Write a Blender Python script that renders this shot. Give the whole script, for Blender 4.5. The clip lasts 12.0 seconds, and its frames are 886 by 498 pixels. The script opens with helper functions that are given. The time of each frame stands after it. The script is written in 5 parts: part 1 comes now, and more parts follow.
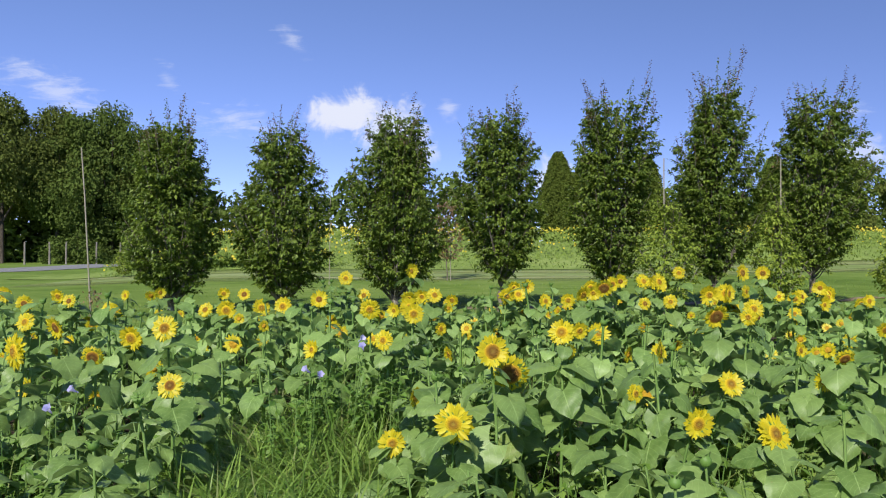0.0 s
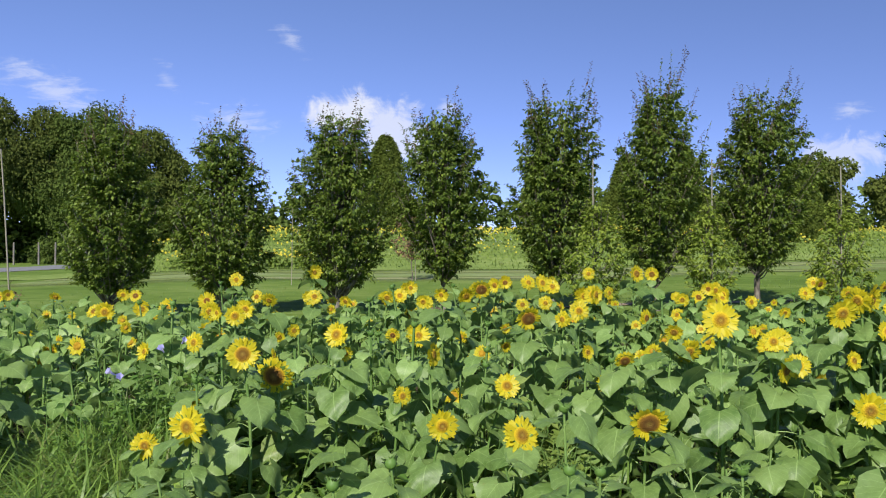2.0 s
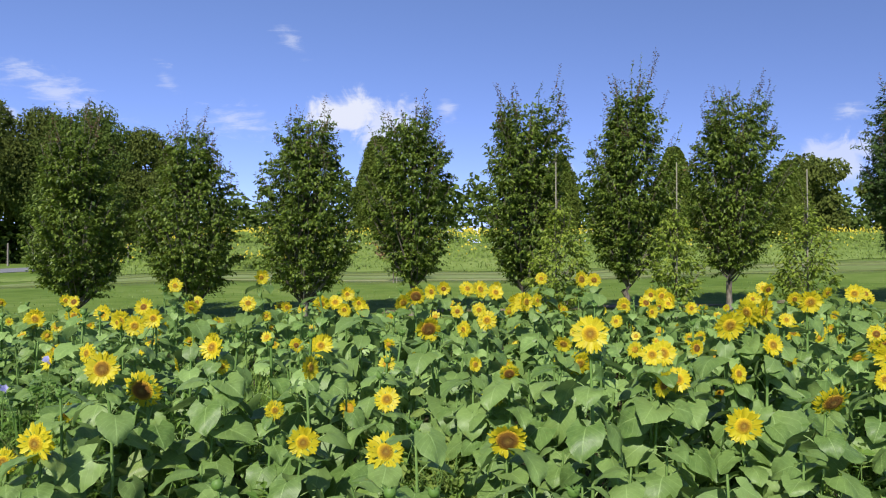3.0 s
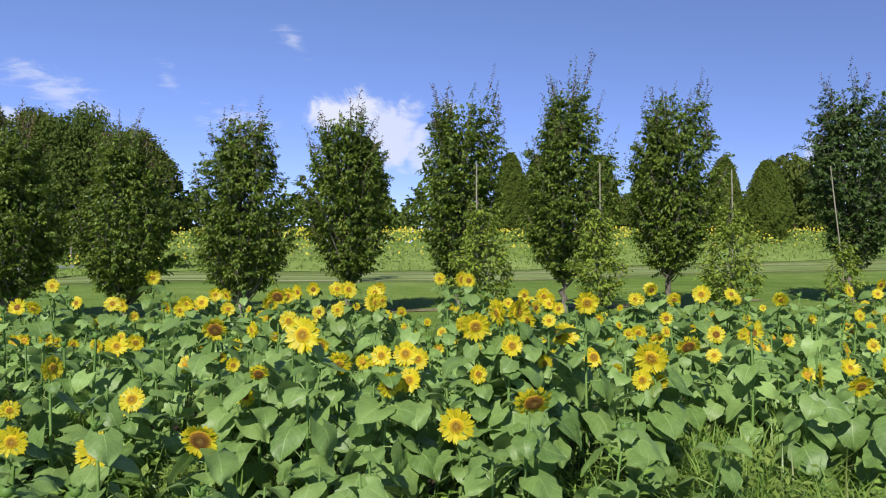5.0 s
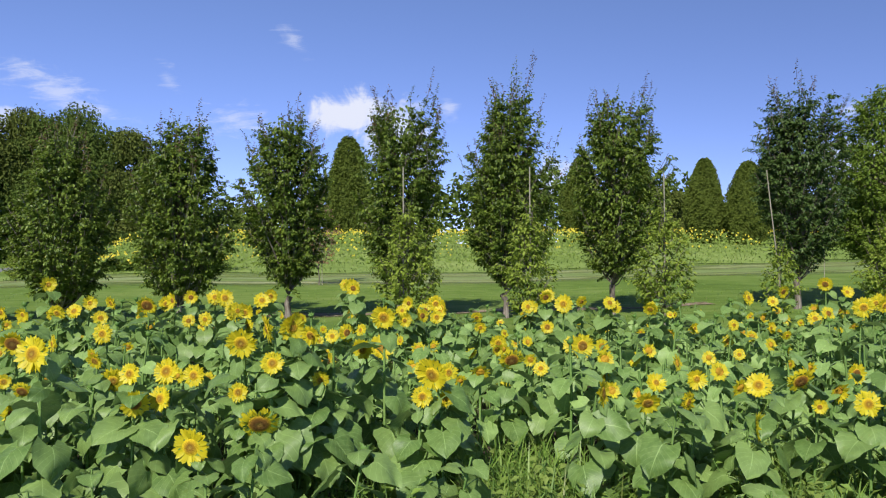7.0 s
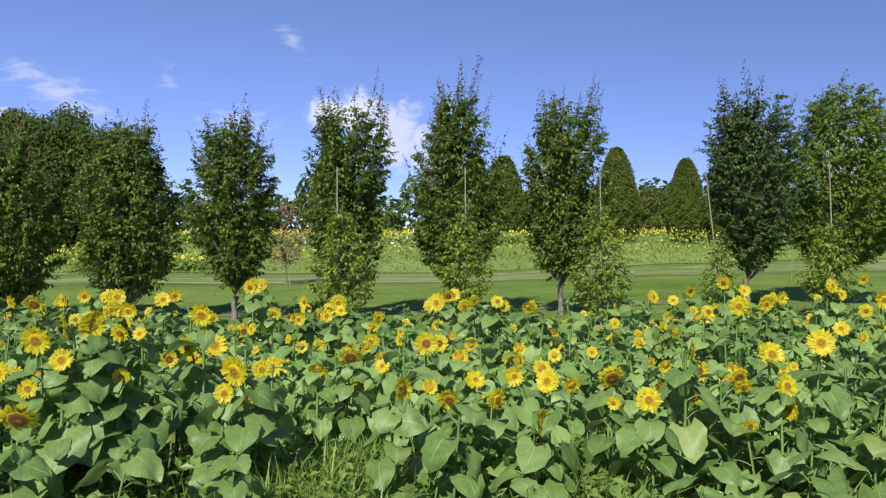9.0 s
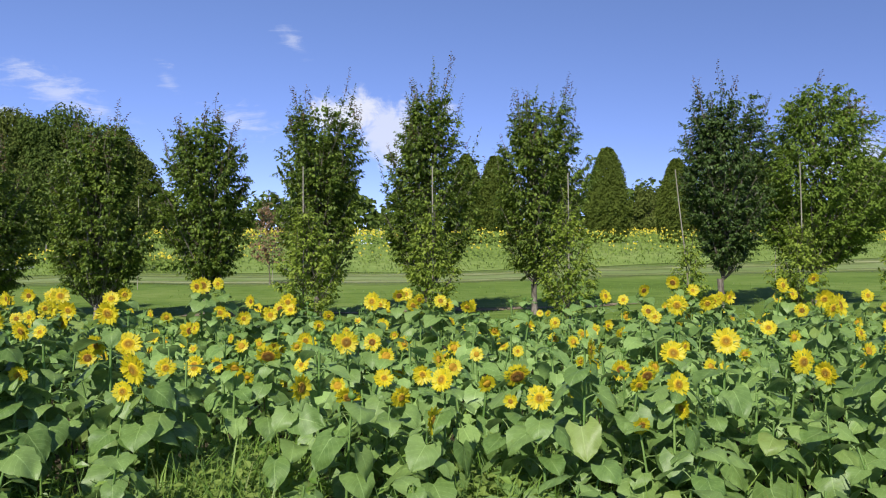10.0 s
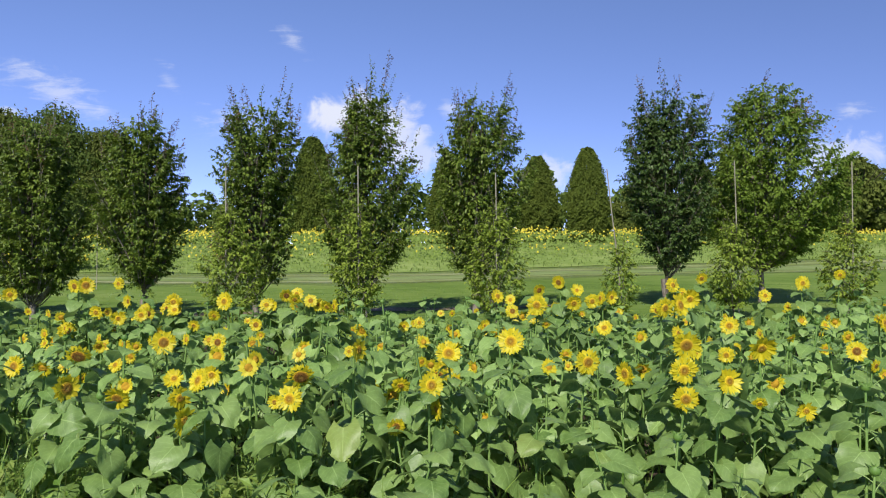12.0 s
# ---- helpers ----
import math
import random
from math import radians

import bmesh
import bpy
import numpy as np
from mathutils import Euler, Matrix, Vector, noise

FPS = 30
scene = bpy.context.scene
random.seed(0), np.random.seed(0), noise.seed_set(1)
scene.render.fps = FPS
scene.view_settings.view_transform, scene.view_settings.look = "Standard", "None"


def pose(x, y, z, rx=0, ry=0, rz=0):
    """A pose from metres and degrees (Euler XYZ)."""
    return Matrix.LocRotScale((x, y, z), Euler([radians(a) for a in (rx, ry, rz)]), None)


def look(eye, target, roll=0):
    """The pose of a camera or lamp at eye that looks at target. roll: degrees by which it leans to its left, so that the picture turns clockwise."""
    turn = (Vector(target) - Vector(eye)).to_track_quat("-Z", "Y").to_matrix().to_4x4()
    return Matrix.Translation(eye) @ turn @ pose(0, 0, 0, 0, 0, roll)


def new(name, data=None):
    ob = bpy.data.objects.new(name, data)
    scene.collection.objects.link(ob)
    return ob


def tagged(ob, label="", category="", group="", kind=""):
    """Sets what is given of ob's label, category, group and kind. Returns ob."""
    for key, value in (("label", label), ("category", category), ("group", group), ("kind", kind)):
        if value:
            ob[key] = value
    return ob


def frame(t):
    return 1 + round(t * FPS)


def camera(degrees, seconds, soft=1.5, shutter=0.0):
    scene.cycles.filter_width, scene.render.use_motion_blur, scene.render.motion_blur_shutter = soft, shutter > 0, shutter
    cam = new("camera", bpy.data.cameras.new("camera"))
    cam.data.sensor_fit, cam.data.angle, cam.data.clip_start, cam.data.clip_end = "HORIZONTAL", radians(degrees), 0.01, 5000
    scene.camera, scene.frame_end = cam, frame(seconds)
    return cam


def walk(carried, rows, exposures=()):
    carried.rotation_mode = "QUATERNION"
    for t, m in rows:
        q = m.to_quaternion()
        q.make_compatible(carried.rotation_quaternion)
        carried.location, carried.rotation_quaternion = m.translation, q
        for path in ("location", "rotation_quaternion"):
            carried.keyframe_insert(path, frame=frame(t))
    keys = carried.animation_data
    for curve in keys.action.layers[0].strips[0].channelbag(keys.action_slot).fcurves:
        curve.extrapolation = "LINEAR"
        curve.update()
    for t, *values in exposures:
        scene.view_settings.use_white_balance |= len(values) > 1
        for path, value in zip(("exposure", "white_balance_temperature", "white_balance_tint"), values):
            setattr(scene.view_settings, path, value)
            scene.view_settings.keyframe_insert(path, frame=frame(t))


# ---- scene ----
cam = camera(62.5, 12.0, soft=1.15)
METRES, EYE, TILT, LEAN, TURN = 8.0, 1.4, 0.0, 0.0, 0.0
ROWS = [
    (0.0, 0.0, 0.0, 0.0, -0.0, 0.0, -0.0),
    (0.5, 0.0401, -0.0086, 0.0004, -0.0, -0.02, 0.04),
    (1.0, 0.0829, -0.0142, -0.0016, -0.03, -0.01, 0.05),
    (1.5, 0.1226, -0.0096, -0.0006, -0.04, -0.03, 0.06),
    (2.0, 0.1587, -0.0037, 0.0023, -0.06, -0.02, 0.05),
    (2.5, 0.1987, 0.0013, 0.0077, -0.05, -0.0, 0.05),
    (3.0, 0.2442, 0.0052, 0.0097, -0.07, 0.01, 0.06),
    (5.0, 0.4271, 0.0007, 0.0109, 0.05, -0.02, 0.07),
    (5.5, 0.4699, 0.0074, 0.013, 0.05, -0.04, 0.09),
    (6.0, 0.5101, 0.0108, 0.0137, 0.05, -0.03, 0.08),
    (6.5, 0.5509, 0.0101, 0.0138, 0.06, -0.02, 0.06),
    (7.0, 0.5937, 0.0105, 0.0217, 0.06, -0.03, 0.06),
    (7.5, 0.6336, 0.0081, 0.0226, 0.07, -0.02, 0.08),
    (9.5, 0.7813, 0.0027, 0.0191, 0.02, 0.0, 0.09),
    (10.0, 0.8199, 0.003, 0.0186, 0.01, 0.01, 0.07),
    (10.5, 0.8539, 0.0032, 0.0187, 0.02, -0.0, 0.05),
    (11.0, 0.8923, 0.0041, 0.0183, 0.04, -0.01, 0.06),
    (11.5, 0.9409, 0.0064, 0.0178, 0.04, 0.01, 0.06),
    (12.0, 0.9949, 0.0084, 0.0178, 0.04, 0.02, 0.06),
]
walk(cam, [(t, pose(0, 0, EYE, TILT, LEAN, TURN) @ pose(METRES * x, METRES * y, METRES * z, 90 + pitch, roll, yaw)) for t, x, y, z, yaw, pitch, roll in ROWS])

# ---- light ----
SUN_TO = Vector((-0.24, -0.70, 0.63)).normalized()
sun = new("sun", bpy.data.lights.new("sun", "SUN"))
sun.data.energy, sun.data.angle, sun.data.color = 5.0, radians(0.6), (1.0, 0.95, 0.86)
sun.matrix_world = look(SUN_TO * 60, (0, 0, 0))
scene.view_settings.exposure = 0.30

world = bpy.data.worlds.new("sky")
scene.world = world
world.use_nodes = True
wt = world.node_tree
wt.nodes.clear()


def node(tree, kind, **inputs):
    n = tree.nodes.new(kind)
    for key, value in inputs.items():
        key = key.replace("_", " ")
        sock = n.inputs[int(key[1:])] if key[0] == "i" and key[1:].isdigit() else n.inputs[key]
        if isinstance(value, bpy.types.NodeSocket):
            tree.links.new(value, sock)
        else:
            sock.default_value = value
    return n


def calc(tree, op, a, b=0.0, c=None):
    n = tree.nodes.new("ShaderNodeMath")
    n.operation = op
    for i, v in enumerate((a, b, c)):
        if v is None:
            continue
        if isinstance(v, bpy.types.NodeSocket):
            tree.links.new(v, n.inputs[i])
        else:
            n.inputs[i].default_value = v
    return n.outputs[0]


sky = wt.nodes.new("ShaderNodeTexSky")
sky.sky_type, sky.sun_disc = "NISHITA", False
sky.sun_elevation = math.asin(SUN_TO.z)
sky.sun_rotation = -math.atan2(SUN_TO.x, SUN_TO.y)
sky.air_density, sky.dust_density, sky.ozone_density, sky.altitude = 0.5, 0.0, 2.6, 300
SKY = 0.156
# fair-weather clouds: (across, up, half width, half height, slant, density)
CLOUDS = [
    (-0.132, 0.186, 0.075, 0.040, 0.0, 1.0), (-0.072, 0.158, 0.060, 0.058, 0.0, 0.80), (-0.030, 0.128, 0.030, 0.030, 0.0, 0.62), (-0.535, 0.218, 0.110, 0.034, -0.42, 0.56),
    (-0.285, 0.174, 0.062, 0.026, 0.0, 0.58), (-0.207, 0.288, 0.026, 0.022, -0.6, 0.45), (-0.378, 0.233, 0.024, 0.024, -0.8, 0.42),
    (0.545, 0.125, 0.075, 0.036, 0.0, 0.62), (0.560, 0.190, 0.035, 0.014, 0.0, 0.5), (-0.61, 0.178, 0.05, 0.022, 0.0, 0.6),
    (0.15, 0.100, 0.030, 0.035, 0.0, 0.7), (0.007, 0.192, 0.020, 0.020, -0.5, 0.5),
]
geo = wt.nodes.new("ShaderNodeTexCoord")
way = node(wt, "ShaderNodeSeparateXYZ", Vector=geo.outputs["Generated"])
ahead = calc(wt, "MAXIMUM", way.outputs[1], 0.02)
across, up = calc(wt, "DIVIDE", way.outputs[0], ahead), calc(wt, "DIVIDE", way.outputs[2], ahead)
flat = node(wt, "ShaderNodeCombineXYZ", X=across, Y=up)
puff = node(wt, "ShaderNodeTexNoise", Vector=flat.outputs[0], Scale=26.0, Detail=8.0, Roughness=0.62, Distortion=0.6)
drawn = node(wt, "ShaderNodeMapping", Vector=flat.outputs[0], Rotation=(0, 0, 0.45), Scale=(0.35, 1.5, 1.0))
wisp = node(wt, "ShaderNodeTexNoise", Vector=drawn.outputs[0], Scale=48.0, Detail=6.0, Roughness=0.65, Distortion=0.8)
total = None
for cx, cy, rx, ry, slant, dense in CLOUDS:
    du = calc(wt, "DIVIDE", calc(wt, "SUBTRACT", across, cx), rx)
    dv = calc(wt, "DIVIDE", calc(wt, "SUBTRACT", calc(wt, "SUBTRACT", up, cy), calc(wt, "MULTIPLY", calc(wt, "SUBTRACT", across, cx), slant)), ry)
    r = calc(wt, "SQRT", calc(wt, "ADD", calc(wt, "MULTIPLY", du, du), calc(wt, "MULTIPLY", dv, dv)))
    m = calc(wt, "MULTIPLY", calc(wt, "SUBTRACT", 1.0, r), 1.0)
    thin = dense < 0.6
    m = calc(wt, "ADD", m, calc(wt, "MULTIPLY", calc(wt, "SUBTRACT", puff.outputs[0], 0.52), 1.2 if thin else 1.9))
    m = calc(wt, "ADD", m, calc(wt, "MULTIPLY", calc(wt, "SUBTRACT", wisp.outputs[0], 0.52), 3.0 if thin else 0.5))
    step = node(wt, "ShaderNodeMapRange", Value=m)
    step.interpolation_type = "SMOOTHSTEP"
    step.inputs["From Min"].default_value, step.inputs["From Max"].default_value = 0.0, 1.3 if thin else 0.55
    step.inputs["To Max"].default_value = dense
    total = step.outputs[0] if total is None else calc(wt, "MAXIMUM", total, step.outputs[0])
front = calc(wt, "GREATER_THAN", way.outputs[1], 0.05)
total = calc(wt, "MULTIPLY", total, front)
tint = wt.nodes.new("ShaderNodeMix")
tint.data_type, tint.blend_type = "RGBA", "MULTIPLY"
tint.inputs[0].default_value = 1.0
haze = node(wt, "ShaderNodeMapRange", Value=way.outputs[2])
haze.inputs["From Min"].default_value, haze.inputs["From Max"].default_value = 0.0, 0.34
fade = node(wt, "ShaderNodeValToRGB", Fac=haze.outputs[0])
for stop, (at, shade_of) in zip(fade.color_ramp.elements, ((0.0, (0.66, 0.62, 0.74, 1)), (1.0, (1.0, 1.0, 1.0, 1)))):
    stop.position, stop.color = at, shade_of
mild = wt.nodes.new("ShaderNodeMix")
mild.data_type, mild.blend_type = "RGBA", "MULTIPLY"
mild.inputs[0].default_value = 1.0
wt.links.new(sky.outputs[0], mild.inputs[6])
wt.links.new(fade.outputs[0], mild.inputs[7])
wt.links.new(mild.outputs[2], tint.inputs[6])
tint.inputs[7].default_value = (0.985, 0.925, 1.06, 1)
clear = node(wt, "ShaderNodeBackground", Color=tint.outputs[2], Strength=SKY)
cloud = node(wt, "ShaderNodeBackground", Color=(0.80, 0.84, 1.0, 1), Strength=0.80)
both = node(wt, "ShaderNodeMixShader", Fac=total, i1=clear.outputs[0], i2=cloud.outputs[0])
node(wt, "ShaderNodeOutputWorld", Surface=both.outputs[0])


# ---- materials ----
def material(name, rough=0.6, spec=0.5):
    m = bpy.data.materials.new(name)
    m.use_nodes = True
    t = m.node_tree
    b = t.nodes["Principled BSDF"]
    b.inputs["Roughness"].default_value = rough
    b.inputs["Specular IOR Level"].default_value = spec
    return m, t, b


def ramp(tree, fac, stops):
    n = node(tree, "ShaderNodeValToRGB", Fac=fac)
    while len(n.color_ramp.elements) < len(stops):
        n.color_ramp.elements.new(0.5)
    for e, (at, col) in zip(n.color_ramp.elements, stops):
        e.position, e.color = at, (*col, 1)
    return n.outputs[0]


def blend(tree, fac, a, b, mode="MIX"):
    n = tree.nodes.new("ShaderNodeMix")
    n.data_type, n.blend_type = "RGBA", mode
    for sock, v in ((n.inputs[0], fac), (n.inputs[6], a), (n.inputs[7], b)):
        if isinstance(v, bpy.types.NodeSocket):
            tree.links.new(v, sock)
        elif sock.type == "RGBA":
            sock.default_value = (*v, 1)
        else:
            sock.default_value = v
    return n.outputs[2]


def coords(tree, kind="Object"):
    return tree.nodes.new("ShaderNodeTexCoord").outputs[kind]


def noise_of(tree, vec, scale, detail=3.0, rough=0.55):
    return node(tree, "ShaderNodeTexNoise", Vector=vec, Scale=scale, Detail=detail, Roughness=rough).outputs[0]


def relief(tree, bsdf, height, strength=0.3, distance=0.01):
    n = node(tree, "ShaderNodeBump", Height=height, Strength=strength, Distance=distance)
    tree.links.new(n.outputs[0], bsdf.inputs["Normal"])


def glow_through(m, t, b, col, share):
    """Light that passes through a thin leaf."""
    tr = node(t, "ShaderNodeBsdfTranslucent", Color=col)
    mix = node(t, "ShaderNodeMixShader", Fac=share, i1=b.outputs[0], i2=tr.outputs[0])
    t.links.new(mix.outputs[0], t.nodes["Material Output"].inputs[0])


def leaf_material(name, dark, light, rough, share, veined=False, by="island", spec=0.4):
    m, t, b = material(name, rough, spec)
    info = t.nodes.new("ShaderNodeObjectInfo").outputs["Random"] if by == "object" else t.nodes.new("ShaderNodeNewGeometry").outputs["Random Per Island"]
    col = blend(t, info, dark, light)
    pos = t.nodes.new("ShaderNodeNewGeometry").outputs["Position"]
    col = blend(t, calc(t, "MULTIPLY", noise_of(t, pos, 9.0, 4), 0.5), col, tuple(c * 0.62 for c in dark))
    if veined:
        uv = node(t, "ShaderNodeSeparateXYZ", Vector=coords(t, "UV"))
        v = calc(t, "ABSOLUTE", calc(t, "SUBTRACT", uv.outputs[1], 0.5))
        rib = calc(t, "LESS_THAN", v, 0.012)
        side = calc(t, "ABSOLUTE", calc(t, "SUBTRACT", calc(t, "FRACT", calc(t, "MULTIPLY", calc(t, "SUBTRACT", uv.outputs[0], calc(t, "MULTIPLY", v, 0.75)), 7.0)), 0.5))
        side = calc(t, "LESS_THAN", side, 0.035)
        lines = calc(t, "MAXIMUM", rib, calc(t, "MULTIPLY", side, 0.6))
        col = blend(t, calc(t, "MULTIPLY", lines, 0.55), col, tuple(min(1, c * 1.5 + 0.05) for c in light))
        if by == "object":
            old = node(t, "ShaderNodeMapRange", Value=calc(t, "FRACT", calc(t, "MULTIPLY", info, 17.3)))
            old.inputs["From Min"].default_value, old.inputs["From Max"].default_value = 0.96, 1.0
            col = blend(t, calc(t, "MULTIPLY", old.outputs[0], 0.35), col, (0.34, 0.36, 0.07))
        patch = node(t, "ShaderNodeMapRange", Value=noise_of(t, pos, 22.0, 4, 0.7))
        patch.inputs["From Min"].default_value, patch.inputs["From Max"].default_value = 0.35, 0.7
        col = blend(t, calc(t, "MULTIPLY", patch.outputs[0], 0.35), col, tuple(c * 1.35 for c in light))
        spots = calc(t, "GREATER_THAN", noise_of(t, pos, 55.0, 2), 0.70)
        col = blend(t, calc(t, "MULTIPLY", spots, 0.35), col, (0.22, 0.20, 0.06))
        relief(t, b, calc(t, "ADD", calc(t, "MULTIPLY", lines, -0.8), noise_of(t, pos, 40.0, 2)), 0.35, 0.005)
    t.links.new(col, b.inputs["Base Color"])
    glow_through(m, t, b, blend(t, 0.6, col, tuple(min(1, c * 1.6) for c in light)), share)
    return m


def plain(name, stops, scale, rough=0.7, detail=5.0, bump=0.4, depth=0.01, stretch=(1, 1, 1), spec=0.08):
    m, t, b = material(name, rough, spec)
    vec = node(t, "ShaderNodeMapping", Vector=coords(t), Scale=stretch).outputs[0]
    n = noise_of(t, vec, scale, detail, 0.65)
    big = noise_of(t, vec, scale * 0.11, 3)
    fac = calc(t, "ADD", calc(t, "MULTIPLY", n, 1.2), calc(t, "SUBTRACT", calc(t, "MULTIPLY", big, 0.9), 0.55))
    t.links.new(ramp(t, fac, stops), b.inputs["Base Color"])
    relief(t, b, n, bump, depth)
    return m


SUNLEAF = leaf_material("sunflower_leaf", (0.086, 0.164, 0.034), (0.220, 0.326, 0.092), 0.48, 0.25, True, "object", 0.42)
# same leaf towards the back of the bed, sky sheen mixed into its colour
SUNLEAF_FAR_SHEEN = leaf_material("sunflower_leaf_far_sheen", (0.114, 0.210, 0.047), (0.300, 0.440, 0.132), 0.48, 0.28, True, "island", 0.42)
WEED = leaf_material("weed_leaf", (0.08, 0.17, 0.025), (0.20, 0.33, 0.06), 0.5, 0.25)
GRASSBLADE = leaf_material("grass_blade", (0.095, 0.19, 0.026), (0.29, 0.42, 0.085), 0.42, 0.32)
DRYBLADE = leaf_material("dry_blade", (0.16, 0.20, 0.05), (0.24, 0.28, 0.09), 0.5, 0.3)
HORNBEAM = leaf_material("hornbeam_leaf", (0.039, 0.080, 0.011), (0.226, 0.303, 0.043), 0.46, 0.22, spec=0.30)
HORNBEAM_DARK = leaf_material("hornbeam_leaf_dark", (0.036, 0.076, 0.016), (0.125, 0.190, 0.046), 0.46, 0.2, spec=0.32)
SAPLING = leaf_material("sapling_leaf", (0.14, 0.205, 0.024), (0.33, 0.405, 0.07), 0.6, 0.3, spec=0.15)
SHOOT = leaf_material("young_shoot_leaf", (0.085, 0.080, 0.024), (0.24, 0.135, 0.075), 0.5, 0.25, spec=0.25)
RED_LEAF = leaf_material("reddish_leaf", (0.20, 0.115, 0.065), (0.34, 0.225, 0.12), 0.5, 0.3)
LIGHT_TREE = leaf_material("light_green_leaf", (0.095, 0.160, 0.018), (0.215, 0.300, 0.045), 0.6, 0.28, spec=0.2)
FAR_LEAF = leaf_material("far_leaf", (0.075, 0.115, 0.022), (0.125, 0.175, 0.038), 0.8, 0.15, spec=0.1)
FAR_DARK = leaf_material("far_leaf_dark", (0.070, 0.096, 0.019), (0.152, 0.182, 0.040), 0.8, 0.12, spec=0.1)
PYRAMID = leaf_material("upright_hornbeam_leaf", (0.088, 0.122, 0.020), (0.126, 0.166, 0.029), 0.8, 0.2, spec=0.1)
FAR_WEED = leaf_material("far_weed", (0.175, 0.255, 0.050), (0.265, 0.345, 0.090), 0.7, 0.35, spec=0.1)
PETAL = leaf_material("sunflower_petal", (0.60, 0.49, 0.012), (0.73, 0.645, 0.036), 0.5, 0.35)
PETAL_FAR = leaf_material("far_petal", (0.72, 0.58, 0.03), (0.86, 0.74, 0.08), 0.6, 0.3)
DISC_FAR = leaf_material("far_disc", (0.34, 0.22, 0.03), (0.55, 0.40, 0.04), 0.8, 0.1)
VIOLET = leaf_material("violet_petal", (0.45, 0.42, 0.80), (0.62, 0.60, 0.88), 0.5, 0.3)
BRACT = leaf_material("green_bract", (0.09, 0.19, 0.03), (0.17, 0.30, 0.06), 0.55, 0.15)
STEM = plain("sunflower_stem", [(0.3, (0.10, 0.19, 0.045)), (0.75, (0.20, 0.30, 0.09))], 60, 0.6, stretch=(1, 1, 0.1))
BARK = plain("grey_bark", [(0.3, (0.085, 0.07, 0.055)), (0.5, (0.17, 0.145, 0.12)), (0.75, (0.28, 0.25, 0.21))], 22, 0.85, bump=0.8, depth=0.02, stretch=(1, 1, 0.25))
DARK_BARK = plain("dark_bark", [(0.3, (0.04, 0.033, 0.026)), (0.75, (0.11, 0.092, 0.075))], 9, 0.9, bump=0.8, depth=0.03, stretch=(1, 1, 0.25))
STAKE = plain("weathered_stake", [(0.3, (0.22, 0.20, 0.15)), (0.7, (0.38, 0.35, 0.28))], 30, 0.8, stretch=(1, 1, 0.05))
POST = plain("weathered_post", [(0.3, (0.17, 0.15, 0.13)), (0.7, (0.27, 0.25, 0.22))], 6, 0.85, stretch=(1, 1, 0.2))
SOIL = plain("dark_soil", [(0.3, (0.035, 0.028, 0.02)), (0.55, (0.07, 0.055, 0.04)), (0.8, (0.05, 0.075, 0.02))], 7, 0.95, bump=1.0, depth=0.05)
MULCH = plain("dry_mulch", [(0.30, (0.10, 0.12, 0.04)), (0.42, (0.16, 0.14, 0.07)), (0.55, (0.26, 0.20, 0.13)), (0.85, (0.40, 0.32, 0.24))], 9, 0.95, bump=1.0, depth=0.03)
ASPHALT = plain("grey_asphalt", [(0.3, (0.17, 0.175, 0.18)), (0.75, (0.26, 0.265, 0.27))], 30, 0.9, bump=0.4)
TRACK = plain("pale_track", [(0.25, (0.14, 0.19, 0.045)), (0.5, (0.21, 0.250, 0.090)), (0.8, (0.33, 0.34, 0.19))], 1.6, 0.95, bump=0.5, stretch=(0.25, 1.6, 1))
LAWN = plain("mown_grass", [(0.22, (0.084, 0.142, 0.022)), (0.5, (0.127, 0.197, 0.036)), (0.78, (0.186, 0.246, 0.062))], 2.2, 0.9, 9.0, 0.8, 0.04, stretch=(0.5, 1.2, 1))
LANE = plain("dry_lane_grass", [(0.22, (0.130, 0.188, 0.050)), (0.5, (0.180, 0.236, 0.078)), (0.78, (0.248, 0.290, 0.130))], 2.0, 0.95, 8.0, 0.7, 0.03, stretch=(0.3, 1.4, 1))
BANK = plain("weedy_bank", [(0.25, (0.14, 0.205, 0.045)), (0.5, (0.19, 0.265, 0.065)), (0.8, (0.26, 0.32, 0.10))], 1.4, 0.95, 8.0, 1.0, 0.1)


def ragged(m, start, end):
    """Lets a strip of worn ground thin out into the grass along its long edges."""
    t = m.node_tree
    v = node(t, "ShaderNodeSeparateXYZ", Vector=coords(t, "UV")).outputs[1]
    rim = calc(t, "MULTIPLY", calc(t, "MINIMUM", v, calc(t, "SUBTRACT", 1.0, v)), 2.0)
    rim = calc(t, "ADD", rim, calc(t, "SUBTRACT", noise_of(t, coords(t), 1.1, 5, 0.7), 0.5))
    thin = node(t, "ShaderNodeMapRange", Value=rim)
    thin.inputs["From Min"].default_value, thin.inputs["From Max"].default_value = start, end
    t.links.new(thin.outputs[0], t.nodes["Principled BSDF"].inputs["Alpha"])


ragged(TRACK, 0.15, 0.95)
ragged(LANE, 0.0, 0.55)
ragged(MULCH, 0.1, 0.5)


